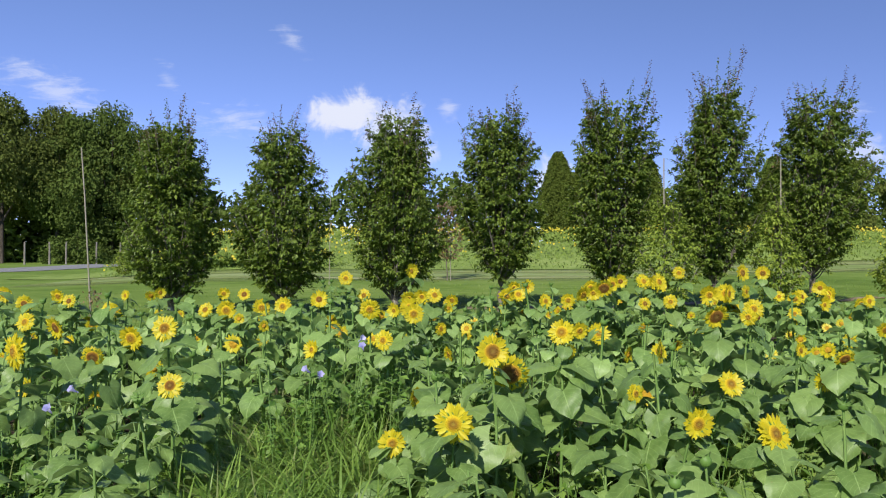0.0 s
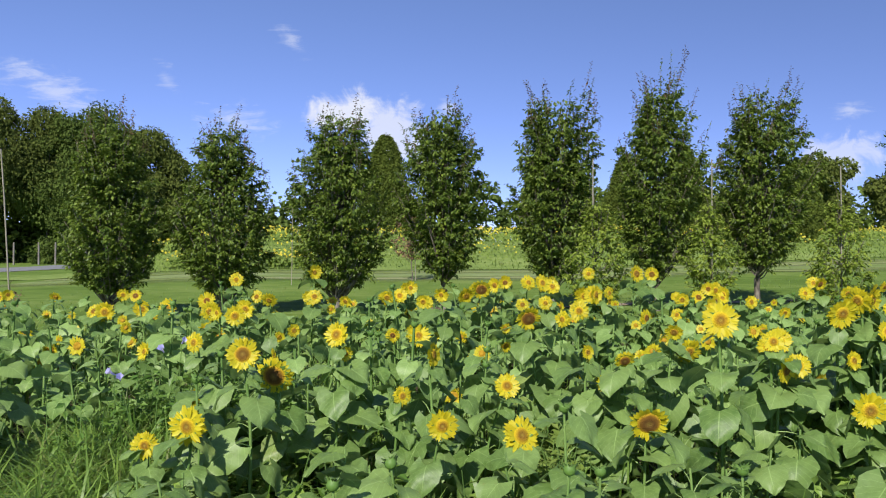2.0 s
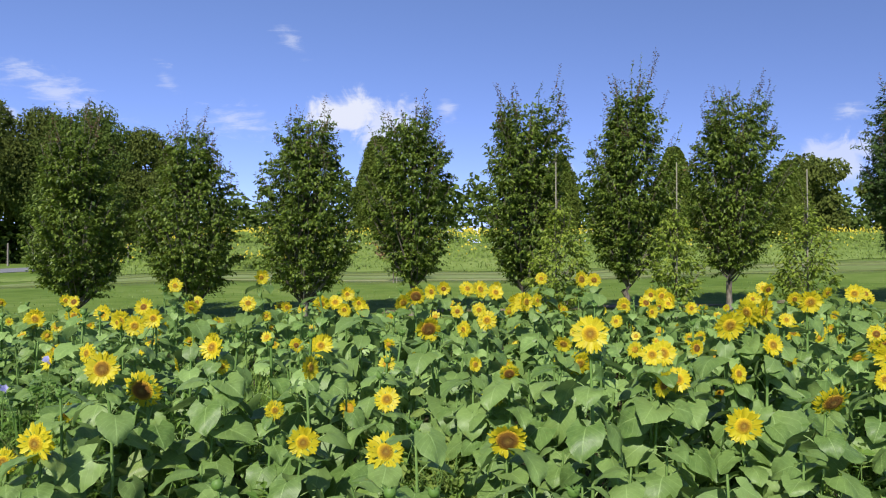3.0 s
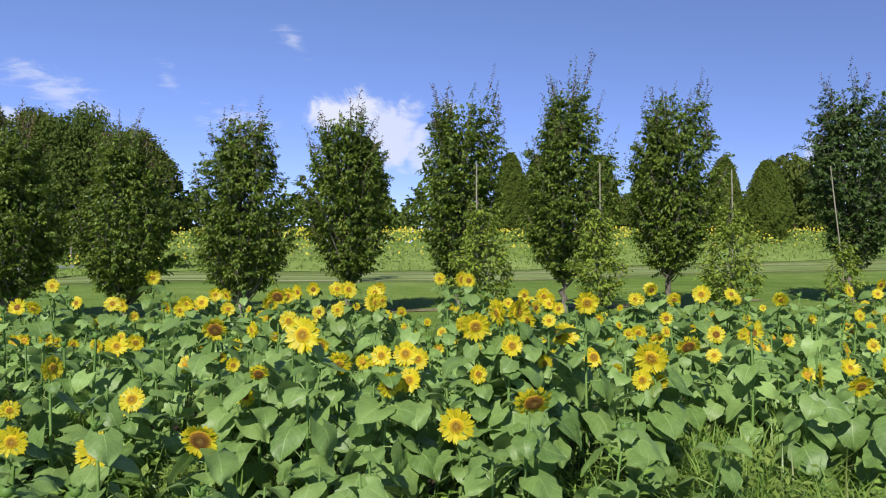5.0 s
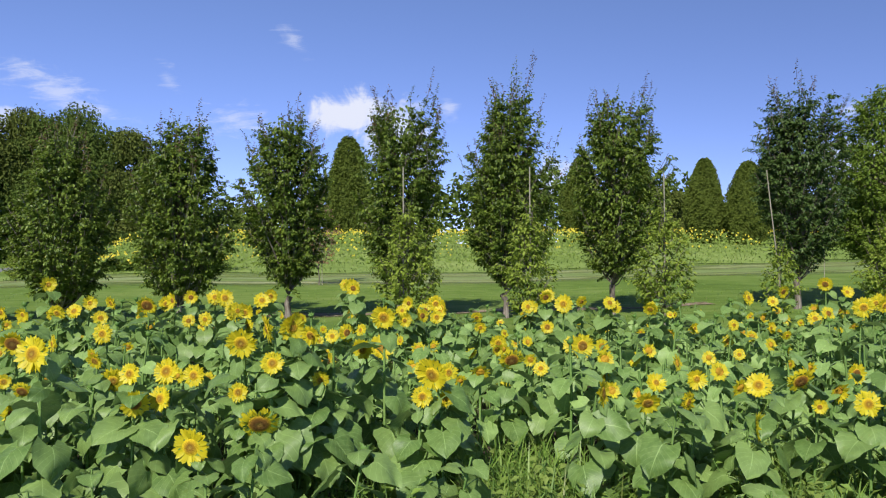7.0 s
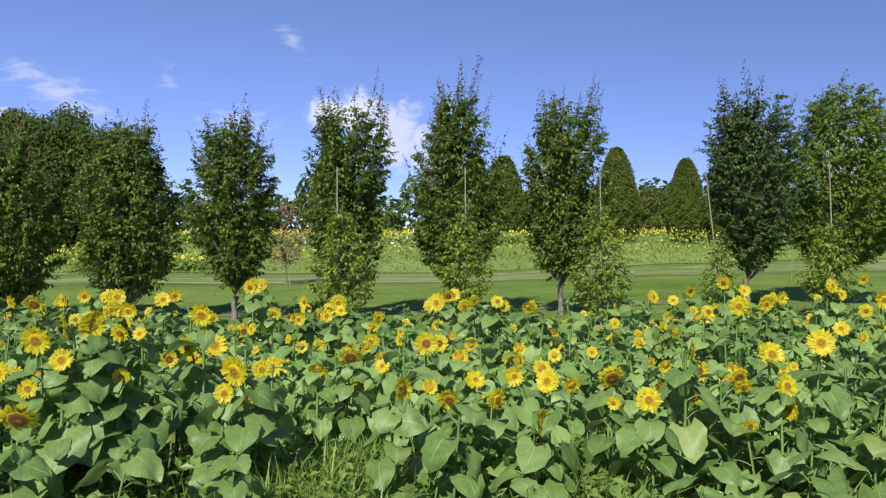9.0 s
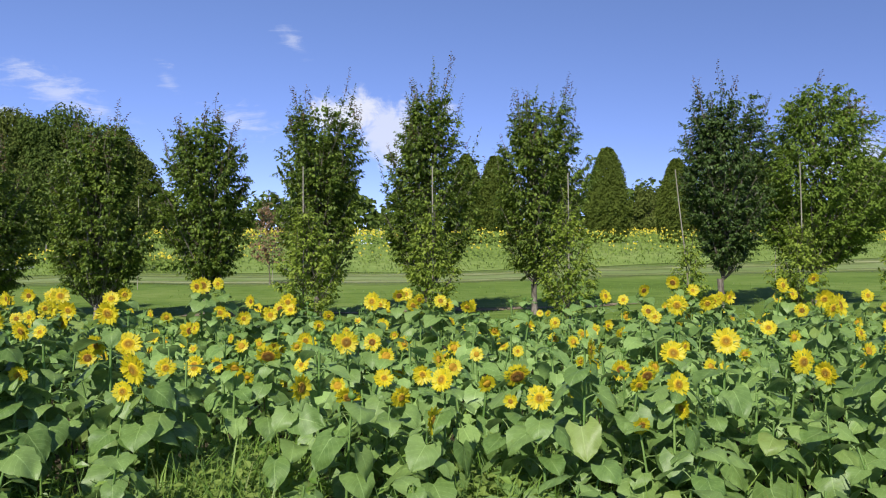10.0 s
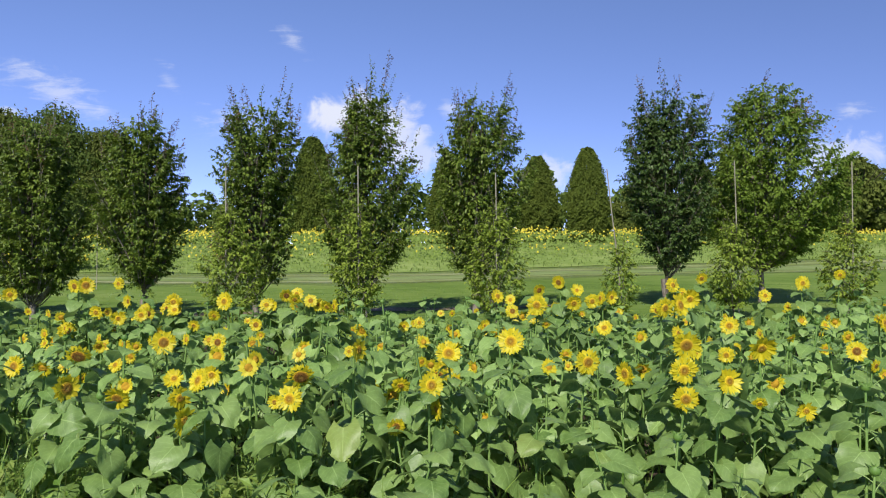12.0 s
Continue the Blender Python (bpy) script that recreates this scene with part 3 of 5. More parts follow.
def sunflower(x, y, z, wide, kind, rs):
    """One plant: stem, leaves, and a head at height z facing roughly the morning sun."""
    g = float(ground_z(x, y))
    plant = tagged(new("sunflower"), FLOWER_LABELS[kind], "sunflower", "sunflowers in the bed")
    plant.location = (x, y, g)
    h = z - g
    if kind == "d":
        face = Vector((rs.normal(0, 0.16), -1, -0.52 + rs.normal(0, 0.12)))
    elif kind == "s":
        face = Vector((rs.choice([-1, 1]) * 1.5, -0.8, -0.1 + rs.normal(0, 0.15)))
    else:
        face = Vector((rs.normal(0.05, 0.38), -1, 0.05 + rs.normal(0, 0.28)))
    face.normalize()
    back = wide * 0.5
    foot = np.array([rs.normal(0, 0.03), back * 0.6 + rs.normal(0, 0.03), 0])
    neck = np.array([-face.x, -face.y, -face.z]) * back * 0.45 + [0, 0, h]
    p = stem_path(foot, neck + np.array([0, 0.012, -0.02]), rs)
    if kind in "fds":
        p = np.concatenate([p, [neck + np.array([-face.x, -face.y, -face.z]) * 0.005]])
    thick = 0.005 + 0.0032 * min(1.3, h)
    sv, sf = tube(p, np.linspace(thick * 1.25, thick * 0.75, len(p)), 6)
    part("stem", mesh("stem", sv, sf, STEM, soft=True), plant)
    s, yaw, size, pitch, roll = leaf_places(h, rs)
    forms = LEAF_MESHES if y < 5.2 else SMALL_LEAF_MESHES
    for k in range(len(s)):
        if kind in "fds" and s[k] > 0.88:
            size[k] *= 0.7
        i = min(int(s[k] * 6), 5)
        at = p[i] + (p[i + 1] - p[i]) * (s[k] * 6 - i)
        m = Matrix.Translation(at) @ Euler((roll[k], pitch[k], yaw[k])).to_matrix().to_4x4() @ Matrix.Scale(size[k], 4)
        part("leaf", forms[int(rs.integers(len(forms)))], plant, m=m)
    # small leaves close under the bloom
    for k in range(3 if kind in "fds" else 0):
        at = p[5] + (p[6] - p[5]) * rs.uniform(0.0, 0.8)
        m = Matrix.Translation(at) @ Euler((rs.normal(0, 0.3), rs.uniform(-0.2, 0.5), rs.uniform(0, 6.28))).to_matrix().to_4x4() @ Matrix.Scale(rs.uniform(0.06, 0.11), 4)
        part("leaf", forms[int(rs.integers(len(forms)))], plant, m=m)
    if kind in "fds":
        form = int(rs.choice([3, 5])) if kind == "d" else int(rs.choice([0, 0, 1, 2, 2, 4]))
        turn = face.to_track_quat("Z", "Y").to_matrix().to_4x4() @ Matrix.Rotation(rs.uniform(0, 6.28), 4, "Z")
        head = part("head", HEAD_MESHES[form][2], plant, "green bracts behind the bloom", Matrix.Translation((0, 0, h)) @ turn @ Matrix.Scale(wide * 0.5, 4))
        part("petals", HEAD_MESHES[form][0], head, "bright yellow ray petals")
        part("disc", HEAD_MESHES[form][1], head, "brown seed disc")
    elif kind == "b":
        part("bud", BUD_MESH, plant, "closed green bud", Matrix.Translation(p[-1] + np.array([0, 0, 0.01])) @ Euler((rs.normal(0, 0.3), rs.normal(0, 0.3), 0)).to_matrix().to_4x4() @ Matrix.Scale(0.05, 4))
    return plant


# blooms: across, ahead, height of the bloom, its width, and how it hangs (f facing, d drooping, s sideways)
BED_A = [
    (-1.44, 3.85, 0.68, 0.14, "f"), (-0.26, 3.72, 0.41, 0.14, "f"), (0.05, 3.46, 0.57, 0.19, "f"), (0.25, 3.70, 0.88, 0.17, "f"),
    (0.36, 3.92, 0.73, 0.21, "d"), (0.67, 4.12, 0.93, 0.15, "f"), (1.05, 3.98, 0.61, 0.11, "f"), (1.22, 4.10, 0.82, 0.14, "s"),
    (1.27, 3.63, 0.53, 0.16, "f"), (1.67, 3.67, 0.47, 0.20, "f"), (2.26, 3.47, 0.58, 0.19, "d"), (2.70, 3.72, 1.05, 0.19, "f"),
    (3.08, 3.96, 0.91, 0.12, "f"), (3.23, 3.99, 0.77, 0.14, "f"), (3.48, 3.74, 0.58, 0.19, "f"), (3.61, 4.12, 0.78, 0.11, "f"),
    (3.80, 4.12, 0.94, 0.13, "f"), (3.86, 3.60, 0.73, 0.19, "d"), (9.54, 4.11, 0.81, 0.15, "f"),
]
BED_B = [
    (-2.47, 4.20, 0.81, 0.21, "f"), (-0.16, 4.14, 0.56, 0.12, "s"), (1.64, 4.16, 0.63, 0.15, "f"), (2.15, 4.39, 0.79, 0.09, "f"),
    (2.25, 4.30, 0.62, 0.13, "f"), (2.34, 4.25, 0.76, 0.12, "d"), (2.78, 4.43, 0.79, 0.16, "f"), (3.20, 4.16, 0.89, 0.15, "f"),
    (3.60, 4.22, 1.04, 0.18, "f"), (3.86, 4.36, 1.11, 0.16, "f"), (4.02, 4.38, 0.80, 0.11, "f"), (6.55, 4.26, 0.79, 0.15, "f"),
    (7.10, 4.13, 0.71, 0.15, "f"), (7.69, 4.19, 0.54, 0.11, "f"), (7.71, 4.31, 0.75, 0.11, "f"), (7.89, 4.16, 0.78, 0.15, "f"),
    (9.35, 4.26, 0.68, 0.15, "f"), (9.80, 4.32, 0.64, 0.09, "f"), (10.09, 4.36, 0.59, 0.12, "f"),
]
BED_C = [
    (-2.21, 4.60, 0.72, 0.14, "d"), (-0.40, 4.88, 0.79, 0.14, "f"), (3.26, 4.43, 0.82, 0.14, "f"), (3.93, 4.57, 1.04, 0.13, "f"),
    (4.07, 4.53, 1.04, 0.09, "f"), (4.36, 4.81, 1.13, 0.16, "f"), (4.62, 4.44, 0.69, 0.13, "f"), (4.76, 4.54, 0.66, 0.11, "f"),
    (5.70, 4.44, 0.71, 0.17, "s"), (5.98, 4.49, 0.64, 0.16, "f"), (6.29, 4.69, 0.60, 0.15, "f"), (7.04, 4.77, 0.72, 0.18, "d"),
    (7.45, 4.44, 0.94, 0.14, "s"), (7.99, 4.57, 0.90, 0.16, "f"), (8.39, 4.75, 0.95, 0.18, "f"), (8.88, 4.73, 0.82, 0.17, "f"),
    (9.41, 4.47, 0.81, 0.17, "f"), (9.53, 4.79, 0.92, 0.19, "f"), (9.95, 4.64, 0.92, 0.18, "f"),
]
BED_D = [
    (-3.15, 5.50, 0.85, 0.15, "f"), (-2.76, 5.20, 0.84, 0.17, "f"), (-1.90, 4.98, 0.86, 0.18, "f"), (-0.99, 5.51, 0.64, 0.15, "f"),
    (-0.35, 5.22, 0.96, 0.11, "f"), (0.04, 5.32, 0.63, 0.12, "s"), (0.91, 5.27, 0.79, 0.11, "f"), (1.10, 5.17, 0.80, 0.17, "f"),
    (1.86, 4.97, 0.94, 0.18, "d"), (2.28, 5.36, 0.96, 0.15, "f"), (4.20, 4.99, 0.90, 0.15, "f"), (4.30, 5.26, 0.87, 0.19, "f"),
    (5.25, 5.48, 0.75, 0.19, "d"), (5.48, 5.58, 0.67, 0.12, "f"), (6.16, 4.94, 0.68, 0.14, "f"), (6.42, 4.91, 0.71, 0.14, "f"),
    (9.83, 4.90, 0.84, 0.11, "f"), (10.75, 5.00, 0.85, 0.14, "f"), (10.88, 5.00, 0.75, 0.09, "f"),
]
BED_E = [
    (-2.86, 5.60, 0.69, 0.10, "f"), (-2.45, 5.73, 0.70, 0.20, "f"), (-2.34, 6.04, 1.04, 0.10, "f"), (-0.58, 5.79, 0.92, 0.17, "f"),
    (-0.02, 6.31, 0.71, 0.12, "f"), (1.10, 6.42, 0.95, 0.13, "f"), (1.26, 6.13, 1.03, 0.13, "f"), (2.84, 6.84, 1.00, 0.13, "f"),
    (4.60, 5.77, 0.63, 0.17, "f"), (5.26, 6.92, 0.69, 0.16, "f"), (5.81, 5.67, 0.83, 0.19, "f"), (5.88, 6.99, 1.05, 0.18, "f"),
    (5.91, 6.69, 0.70, 0.17, "f"), (7.95, 5.75, 0.60, 0.17, "f"), (9.31, 6.20, 0.88, 0.14, "f"), (9.77, 6.04, 1.06, 0.17, "f"),
    (9.99, 6.34, 1.06, 0.21, "f"), (10.35, 6.18, 0.90, 0.16, "f"), (11.66, 6.20, 0.92, 0.16, "f"),
]
BED_F = [
    (-3.37, 7.50, 0.77, 0.16, "f"), (-3.22, 7.40, 0.93, 0.11, "f"), (-2.26, 7.61, 0.76, 0.21, "f"), (-1.92, 7.73, 0.78, 0.19, "f"),
    (-0.09, 7.73, 0.91, 0.17, "f"), (0.68, 7.76, 0.90, 0.18, "f"), (1.68, 7.63, 0.99, 0.21, "d"), (2.11, 7.63, 0.83, 0.14, "f"),
    (2.33, 7.48, 0.86, 0.15, "f"), (2.73, 7.48, 0.93, 0.21, "f"), (2.74, 7.08, 0.97, 0.19, "f"), (2.85, 7.13, 0.83, 0.14, "f"),
    (6.80, 7.33, 0.97, 0.15, "f"), (7.71, 7.54, 0.79, 0.12, "f"), (8.66, 7.51, 0.91, 0.15, "f"), (8.88, 7.27, 0.99, 0.21, "f"),
    (9.31, 7.63, 0.98, 0.17, "f"), (9.99, 7.01, 0.96, 0.14, "f"), (10.48, 7.54, 1.03, 0.21, "f"),
]
BED_G = [
    (-4.93, 8.20, 0.89, 0.19, "f"), (-4.59, 8.00, 0.80, 0.19, "f"), (-4.24, 8.04, 0.88, 0.17, "f"), (-4.10, 8.00, 0.83, 0.16, "f"),
    (-1.76, 8.02, 0.77, 0.21, "f"), (-1.40, 8.25, 0.83, 0.21, "f"), (0.81, 7.86, 0.91, 0.17, "f"), (0.92, 7.98, 0.99, 0.16, "f"),
    (1.10, 7.84, 0.84, 0.16, "f"), (1.53, 7.97, 0.90, 0.20, "f"), (1.66, 8.22, 0.96, 0.18, "f"), (1.97, 8.11, 1.04, 0.16, "f"),
    (2.23, 8.12, 1.04, 0.18, "f"), (2.37, 8.01, 1.04, 0.20, "f"), (3.85, 7.99, 0.69, 0.15, "f"), (4.67, 8.00, 0.83, 0.15, "f"),
    (5.89, 8.12, 0.71, 0.15, "f"), (6.60, 7.98, 0.94, 0.15, "f"), (7.52, 8.15, 0.69, 0.13, "f"),
]
BED_H = [
    (-2.70, 8.29, 0.71, 0.18, "f"), (-2.32, 8.52, 0.87, 0.15, "f"), (-1.13, 8.48, 1.06, 0.17, "f"), (-0.24, 8.31, 0.86, 0.19, "f"),
    (0.11, 8.72, 0.79, 0.16, "f"), (0.85, 8.63, 0.94, 0.17, "f"), (2.62, 9.05, 0.99, 0.18, "f"), (3.64, 8.44, 0.61, 0.21, "f"),
    (3.64, 8.88, 1.11, 0.21, "f"), (3.71, 8.47, 1.12, 0.17, "f"), (4.50, 8.60, 0.79, 0.17, "f"), (4.65, 9.01, 0.90, 0.21, "f"),
    (6.01, 9.12, 0.97, 0.17, "f"), (6.20, 8.83, 0.87, 0.18, "f"), (8.78, 9.03, 0.92, 0.14, "f"), (9.35, 8.89, 1.14, 0.18, "f"),
    (9.65, 8.37, 0.95, 0.17, "f"), (10.82, 9.18, 1.09, 0.20, "f"), (11.13, 9.04, 1.18, 0.15, "f"),
]
BED_I = [
    (-2.76, 9.19, 0.84, 0.16, "f"), (-0.42, 9.62, 1.11, 0.21, "f"), (6.08, 9.42, 0.97, 0.18, "f"), (8.65, 9.44, 0.94, 0.19, "f"),
    (9.22, 9.70, 1.00, 0.18, "f"), (12.25, 9.81, 0.92, 0.18, "f"), (12.70, 9.71, 1.09, 0.20, "f"), (13.48, 10.24, 1.18, 0.16, "f"),
]
BED_J = [
    (4.68, 4.45, 0.82, 0.21, "f"), (4.78, 4.70, 0.79, 0.13, "f"), (8.00, 4.34, 0.47, 0.10, "f"), (7.92, 4.19, 0.64, 0.13, "s"), (3.13, 3.91, 0.76, 0.15, "f"),
    (6.50, 4.17, 0.58, 0.17, "s"), (6.96, 4.38, 0.64, 0.09, "f"), (7.92, 4.90, 0.70, 0.14, "d"), (8.49, 5.86, 0.77, 0.10, "f"), (9.20, 5.06, 0.69, 0.17, "s"),
    (9.72, 5.55, 0.91, 0.12, "f"), (2.68, 4.41, 0.91, 0.11, "f"), (3.73, 4.29, 1.11, 0.16, "s"), (3.87, 5.54, 0.73, 0.14, "f"), (1.05, 5.61, 0.77, 0.14, "f"),
    (-0.21, 5.18, 0.94, 0.15, "f"), (0.72, 4.13, 0.82, 0.09, "f"), (2.10, 5.02, 0.93, 0.12, "f"), (7.18, 6.09, 0.70, 0.10, "f"),
]
BED_K = [
    (3.36, 10.4, 1.06, 0.18, "f"), (2.59, 8.75, 0.96, 0.20, "f"), (4.31, 8.25, 0.77, 0.17, "f"), (4.70, 8.91, 0.81, 0.17, "f"), (4.35, 8.42, 0.95, 0.16, "f"),
    (5.82, 9.08, 0.85, 0.18, "f"), (8.53, 8.13, 0.61, 0.12, "f"), (8.42, 8.28, 0.68, 0.14, "f"), (9.55, 8.78, 1.05, 0.16, "f"), (9.92, 8.60, 0.98, 0.17, "f"),
    (10.96, 9.23, 0.98, 0.16, "f"), (9.78, 8.55, 0.97, 0.16, "s"), (6.29, 8.25, 0.98, 0.14, "f"), (6.53, 7.92, 0.99, 0.15, "f"), (6.85, 7.48, 0.96, 0.16, "s"),
    (-0.94, 8.66, 0.85, 0.16, "f"), (4.02, 8.34, 0.83, 0.17, "f"), (8.99, 8.43, 0.77, 0.17, "f"), (8.09, 7.17, 0.58, 0.13, "s"),
]
BED_L = [
    (5.78, 9.04, 0.86, 0.17, "f"), (5.15, 9.00, 0.73, 0.15, "f"), (5.16, 8.25, 0.69, 0.14, "f"), (-0.26, 5.64, 0.95, 0.16, "f"), (-0.31, 6.63, 0.95, 0.15, "f"),
    (1.84, 7.91, 1.02, 0.17, "f"), (4.51, 9.20, 0.80, 0.19, "f"), (4.73, 8.95, 0.85, 0.19, "s"), (4.23, 9.19, 0.80, 0.15, "f"), (2.76, 7.05, 0.97, 0.18, "f"), (3.87, 4.37, 1.14, 0.13, "s"),
]
PLANTS = [p for bed in (BED_A, BED_B, BED_C, BED_D, BED_E, BED_F, BED_G, BED_H, BED_I, BED_J, BED_K, BED_L) for p in bed]
rs = np.random.default_rng(11)
for plant_row in PLANTS:
    sunflower(*plant_row[:3], plant_row[3] * 1.07, plant_row[4], rs)

# clearings in the bed where grass and weeds show: centre and half sizes
CLEARINGS = [(-0.82, 3.65, 0.50, 1.05), (-0.60, 4.9, 0.50, 0.7), (5.28, 4.15, 0.34, 1.1), (6.95, 4.6, 0.30, 0.6), (1.95, 4.4, 0.15, 0.3), (0.2, 6.4, 0.4, 0.5)]


def in_clearing(x, y, grow=1.0):
    return any(((x - a) / (c * grow)) ** 2 + ((y - b) / (d * grow)) ** 2 < 1 for a, b, c, d in CLEARINGS)


def bed_end(x):
    return 10.0 + 0.11 * x + 0.3 * math.sin(x * 1.3)


taken = [(p[0], p[1]) for p in PLANTS]
rs = np.random.default_rng(21)
spots = []
# nearer plants without an open bloom are things of their own; the rest of the bed is one mass
tries = 0
far_spots = []
while tries < 9000:
    tries += 1
    x, y = rs.uniform(-8.0, 18.0), rs.uniform(2.55, 12.6)
    if y > bed_end(x) or abs(x - 4.6) > 4.9 + y * 0.66 or in_clearing(x, y, 1.2):
        continue
    gap = 0.24 if y < 6 else 0.25
    if y < 4.3 and rs.random() < 0.74:
        continue
    if any((x - a) ** 2 + (y - b) ** 2 < gap ** 2 for a, b in taken):
        continue
    taken.append((x, y))
    (spots if y < 5.3 else far_spots).append((x, y))
for x, y, z in ((-1.75, 3.45, 0.46), (-2.15, 3.30, 0.40), (-1.32, 3.28, 0.30), (-1.95, 3.80, 0.58), (-2.60, 3.65, 0.50), (-1.55, 3.70, 0.52)):
    sunflower(x, y, z, 0.1, "n", rs)
spots.sort(key=lambda q: q[1])
for x, y in spots[:140]:
    bud = rs.random() < 0.22
    sunflower(x, y, float(np.clip(0.40 + 0.10 * (y - 3.0), 0.36, 0.62) + rs.normal(0, 0.07)) + (0.16 if bud else 0), 0.1, "b" if bud else "n", rs)
far_spots += spots[140:]


def plant_mass(name, places, rs, label, bloom_share, low_forms):
    """Many plants as one mass: stems, leaves and a few blooms or buds."""
    groups = [[] for _ in range(5)]
    uvs = []
    for x, y in places:
        g = float(ground_z(x, y))
        h = float(np.clip(rs.normal((0.60 if y > 2.6 else 0.36) - g, 0.085), 0.4, 1.15 if y > 2.6 else 0.72))
        roll_dice = rs.random()
        if bloom_share < roll_dice < bloom_share + 0.22 and y > 2.6:
            h += rs.uniform(0.05, 0.32)
        p = stem_path((x, y, g), (x + rs.normal(0, 0.04), y + rs.normal(0, 0.04), g + h), rs)
        groups[0].append(tube(p[::2], np.linspace(0.013, 0.009, 4), 4))
        s, yaw, size, pitch, roll = leaf_places(h, rs, True)
        rot = turns(yaw, pitch, roll)
        for k in range(len(s)):
            forms = low_forms if y < 7.0 else FAR_FORMS
            tv, tf, tuv = forms[int(rs.integers(len(forms)))]
            i = min(int(s[k] * 6), 5)
            at = p[i] + (p[i + 1] - p[i]) * (s[k] * 6 - i)
            groups[1].append((tv @ rot[k].T * size[k] * 0.90 + at, tf))
            uvs.append(tuv)
        if roll_dice < bloom_share and y > 2.6:
            (pv, pf), (dv, df, _), (gv, gf) = LOW_HEADS[int(rs.integers(4))]
            q = np.array(Vector((rs.normal(0, 0.4), -1, 0.1 + rs.normal(0, 0.3))).to_track_quat("Z", "Y").to_matrix())
            size_h = rs.uniform(0.05, 0.085)
            for gi, (hv, hf) in ((2, (pv, pf)), (3, (dv, df)), (4, (gv, gf))):
                groups[gi].append((hv @ q.T * size_h + p[-1] + [0, -0.03, 0], hf))
        elif roll_dice < bloom_share + 0.22 and y > 2.6:
            q = np.array(Euler((rs.normal(0, 0.3), rs.normal(0, 0.3), 0)).to_matrix())
            groups[4].append((BUD_LOW[0] @ q.T * 0.05 + p[-1], BUD_LOW[1]))
    stacks = [join(gr) for gr in groups if gr]
    which = [i for i, gr in enumerate(groups) if gr]
    v, f = join(stacks)
    idx = np.concatenate([np.full(len(st[1]), i) for i, st in zip(range(len(which)), stacks)])
    uv = np.full((len(v), 2), 0.5)
    start = len(stacks[0][0])
    leafuv = np.concatenate(uvs)
    uv[start:start + len(leafuv)] = leafuv
    mats = [[STEM, SUNLEAF_FAR_SHEEN, PETAL, DISC, BRACT][i] for i in which]
    return tagged(new(name, mesh(name, v, f, mats, idx, uv, True)), label, "sunflowers", kind="stuff")


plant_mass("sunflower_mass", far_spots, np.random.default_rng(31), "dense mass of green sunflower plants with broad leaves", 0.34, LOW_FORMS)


# ---- grass and weeds in the bed ----
def blades(name, places, tall, wide, mats, label, rs, lean=0.5, category="grass"):
    """Bent blades of grass standing on the ground; three sections each."""
    places = np.asarray(places)
    n = len(places)
    z = ground_z(places[:, 0], places[:, 1])
    yaw = rs.uniform(0, 2 * np.pi, n)
    h = tall * rs.uniform(0.55, 1.2, n)
    bend = np.abs(rs.normal(lean, 0.3, n))
    s = np.array([0, 0.4, 0.75, 1.0])
    half = np.array([1.0, 0.9, 0.6, 0.05])
    out = h[:, None] * bend[:, None] * s ** 2 * 0.8
    up = h[:, None] * (s - 0.42 * np.clip(bend, 0, 1.2)[:, None] * s ** 2.4)
    c, d = np.cos(yaw)[:, None], np.sin(yaw)[:, None]
    cx, cy = places[:, [0]] + out * c, places[:, [1]] + out * d
    w = wide * rs.uniform(0.7, 1.3, (n, 1)) * half
    left = np.stack([cx - d * w, cy + c * w, z[:, None] + up], -1)
    right = np.stack([cx + d * w, cy - c * w, z[:, None] + up], -1)
    v = np.stack([left, right], 2).reshape(-1, 3)
    q = np.array([(0, 1, 3, 2), (2, 3, 5, 4), (4, 5, 7, 6)])
    f = (q[None] + (np.arange(n) * 8)[:, None, None]).reshape(-1, 4)
    kinds = np.repeat(rs.choice(len(mats), n, p=[0.9, 0.1] if len(mats) == 2 else None), 3)
    return tagged(new(name, mesh(name, v, f, mats, kinds, soft=True)), label, category, kind="stuff")


rs = np.random.default_rng(41)
tufts = []
for a, b, c, d in CLEARINGS:
    n = int(12500 * c * d)
    r, t = np.sqrt(rs.random(n)) * 1.15, rs.uniform(0, 6.28, n)
    tufts.append(np.stack([a + c * r * np.cos(t), b + d * r * np.sin(t)], -1))
blades("fine_grass", np.concatenate(tufts[2:])[::2], 0.66, 0.0075, [GRASSBLADE, FAR_WEED], "fine light green grass in the gaps of the bed", rs, 0.9)
blades("tall_grass", np.concatenate(tufts[:2]), 0.74, 0.0085, [GRASSBLADE, DRYBLADE], "tall lush green grass in the gaps of the bed", rs, 1.05)
pts = np.stack([rs.uniform(-6, 15, 13000), 2.7 + rs.random(13000) ** 1.8 * 7.5], -1)
pts = pts[[p[1] < bed_end(p[0]) + 0.2 for p in pts]]
blades("bed_grass", pts, 0.60, 0.0075, [GRASSBLADE, DRYBLADE], "thin green grass growing between the sunflowers", rs, 0.6)


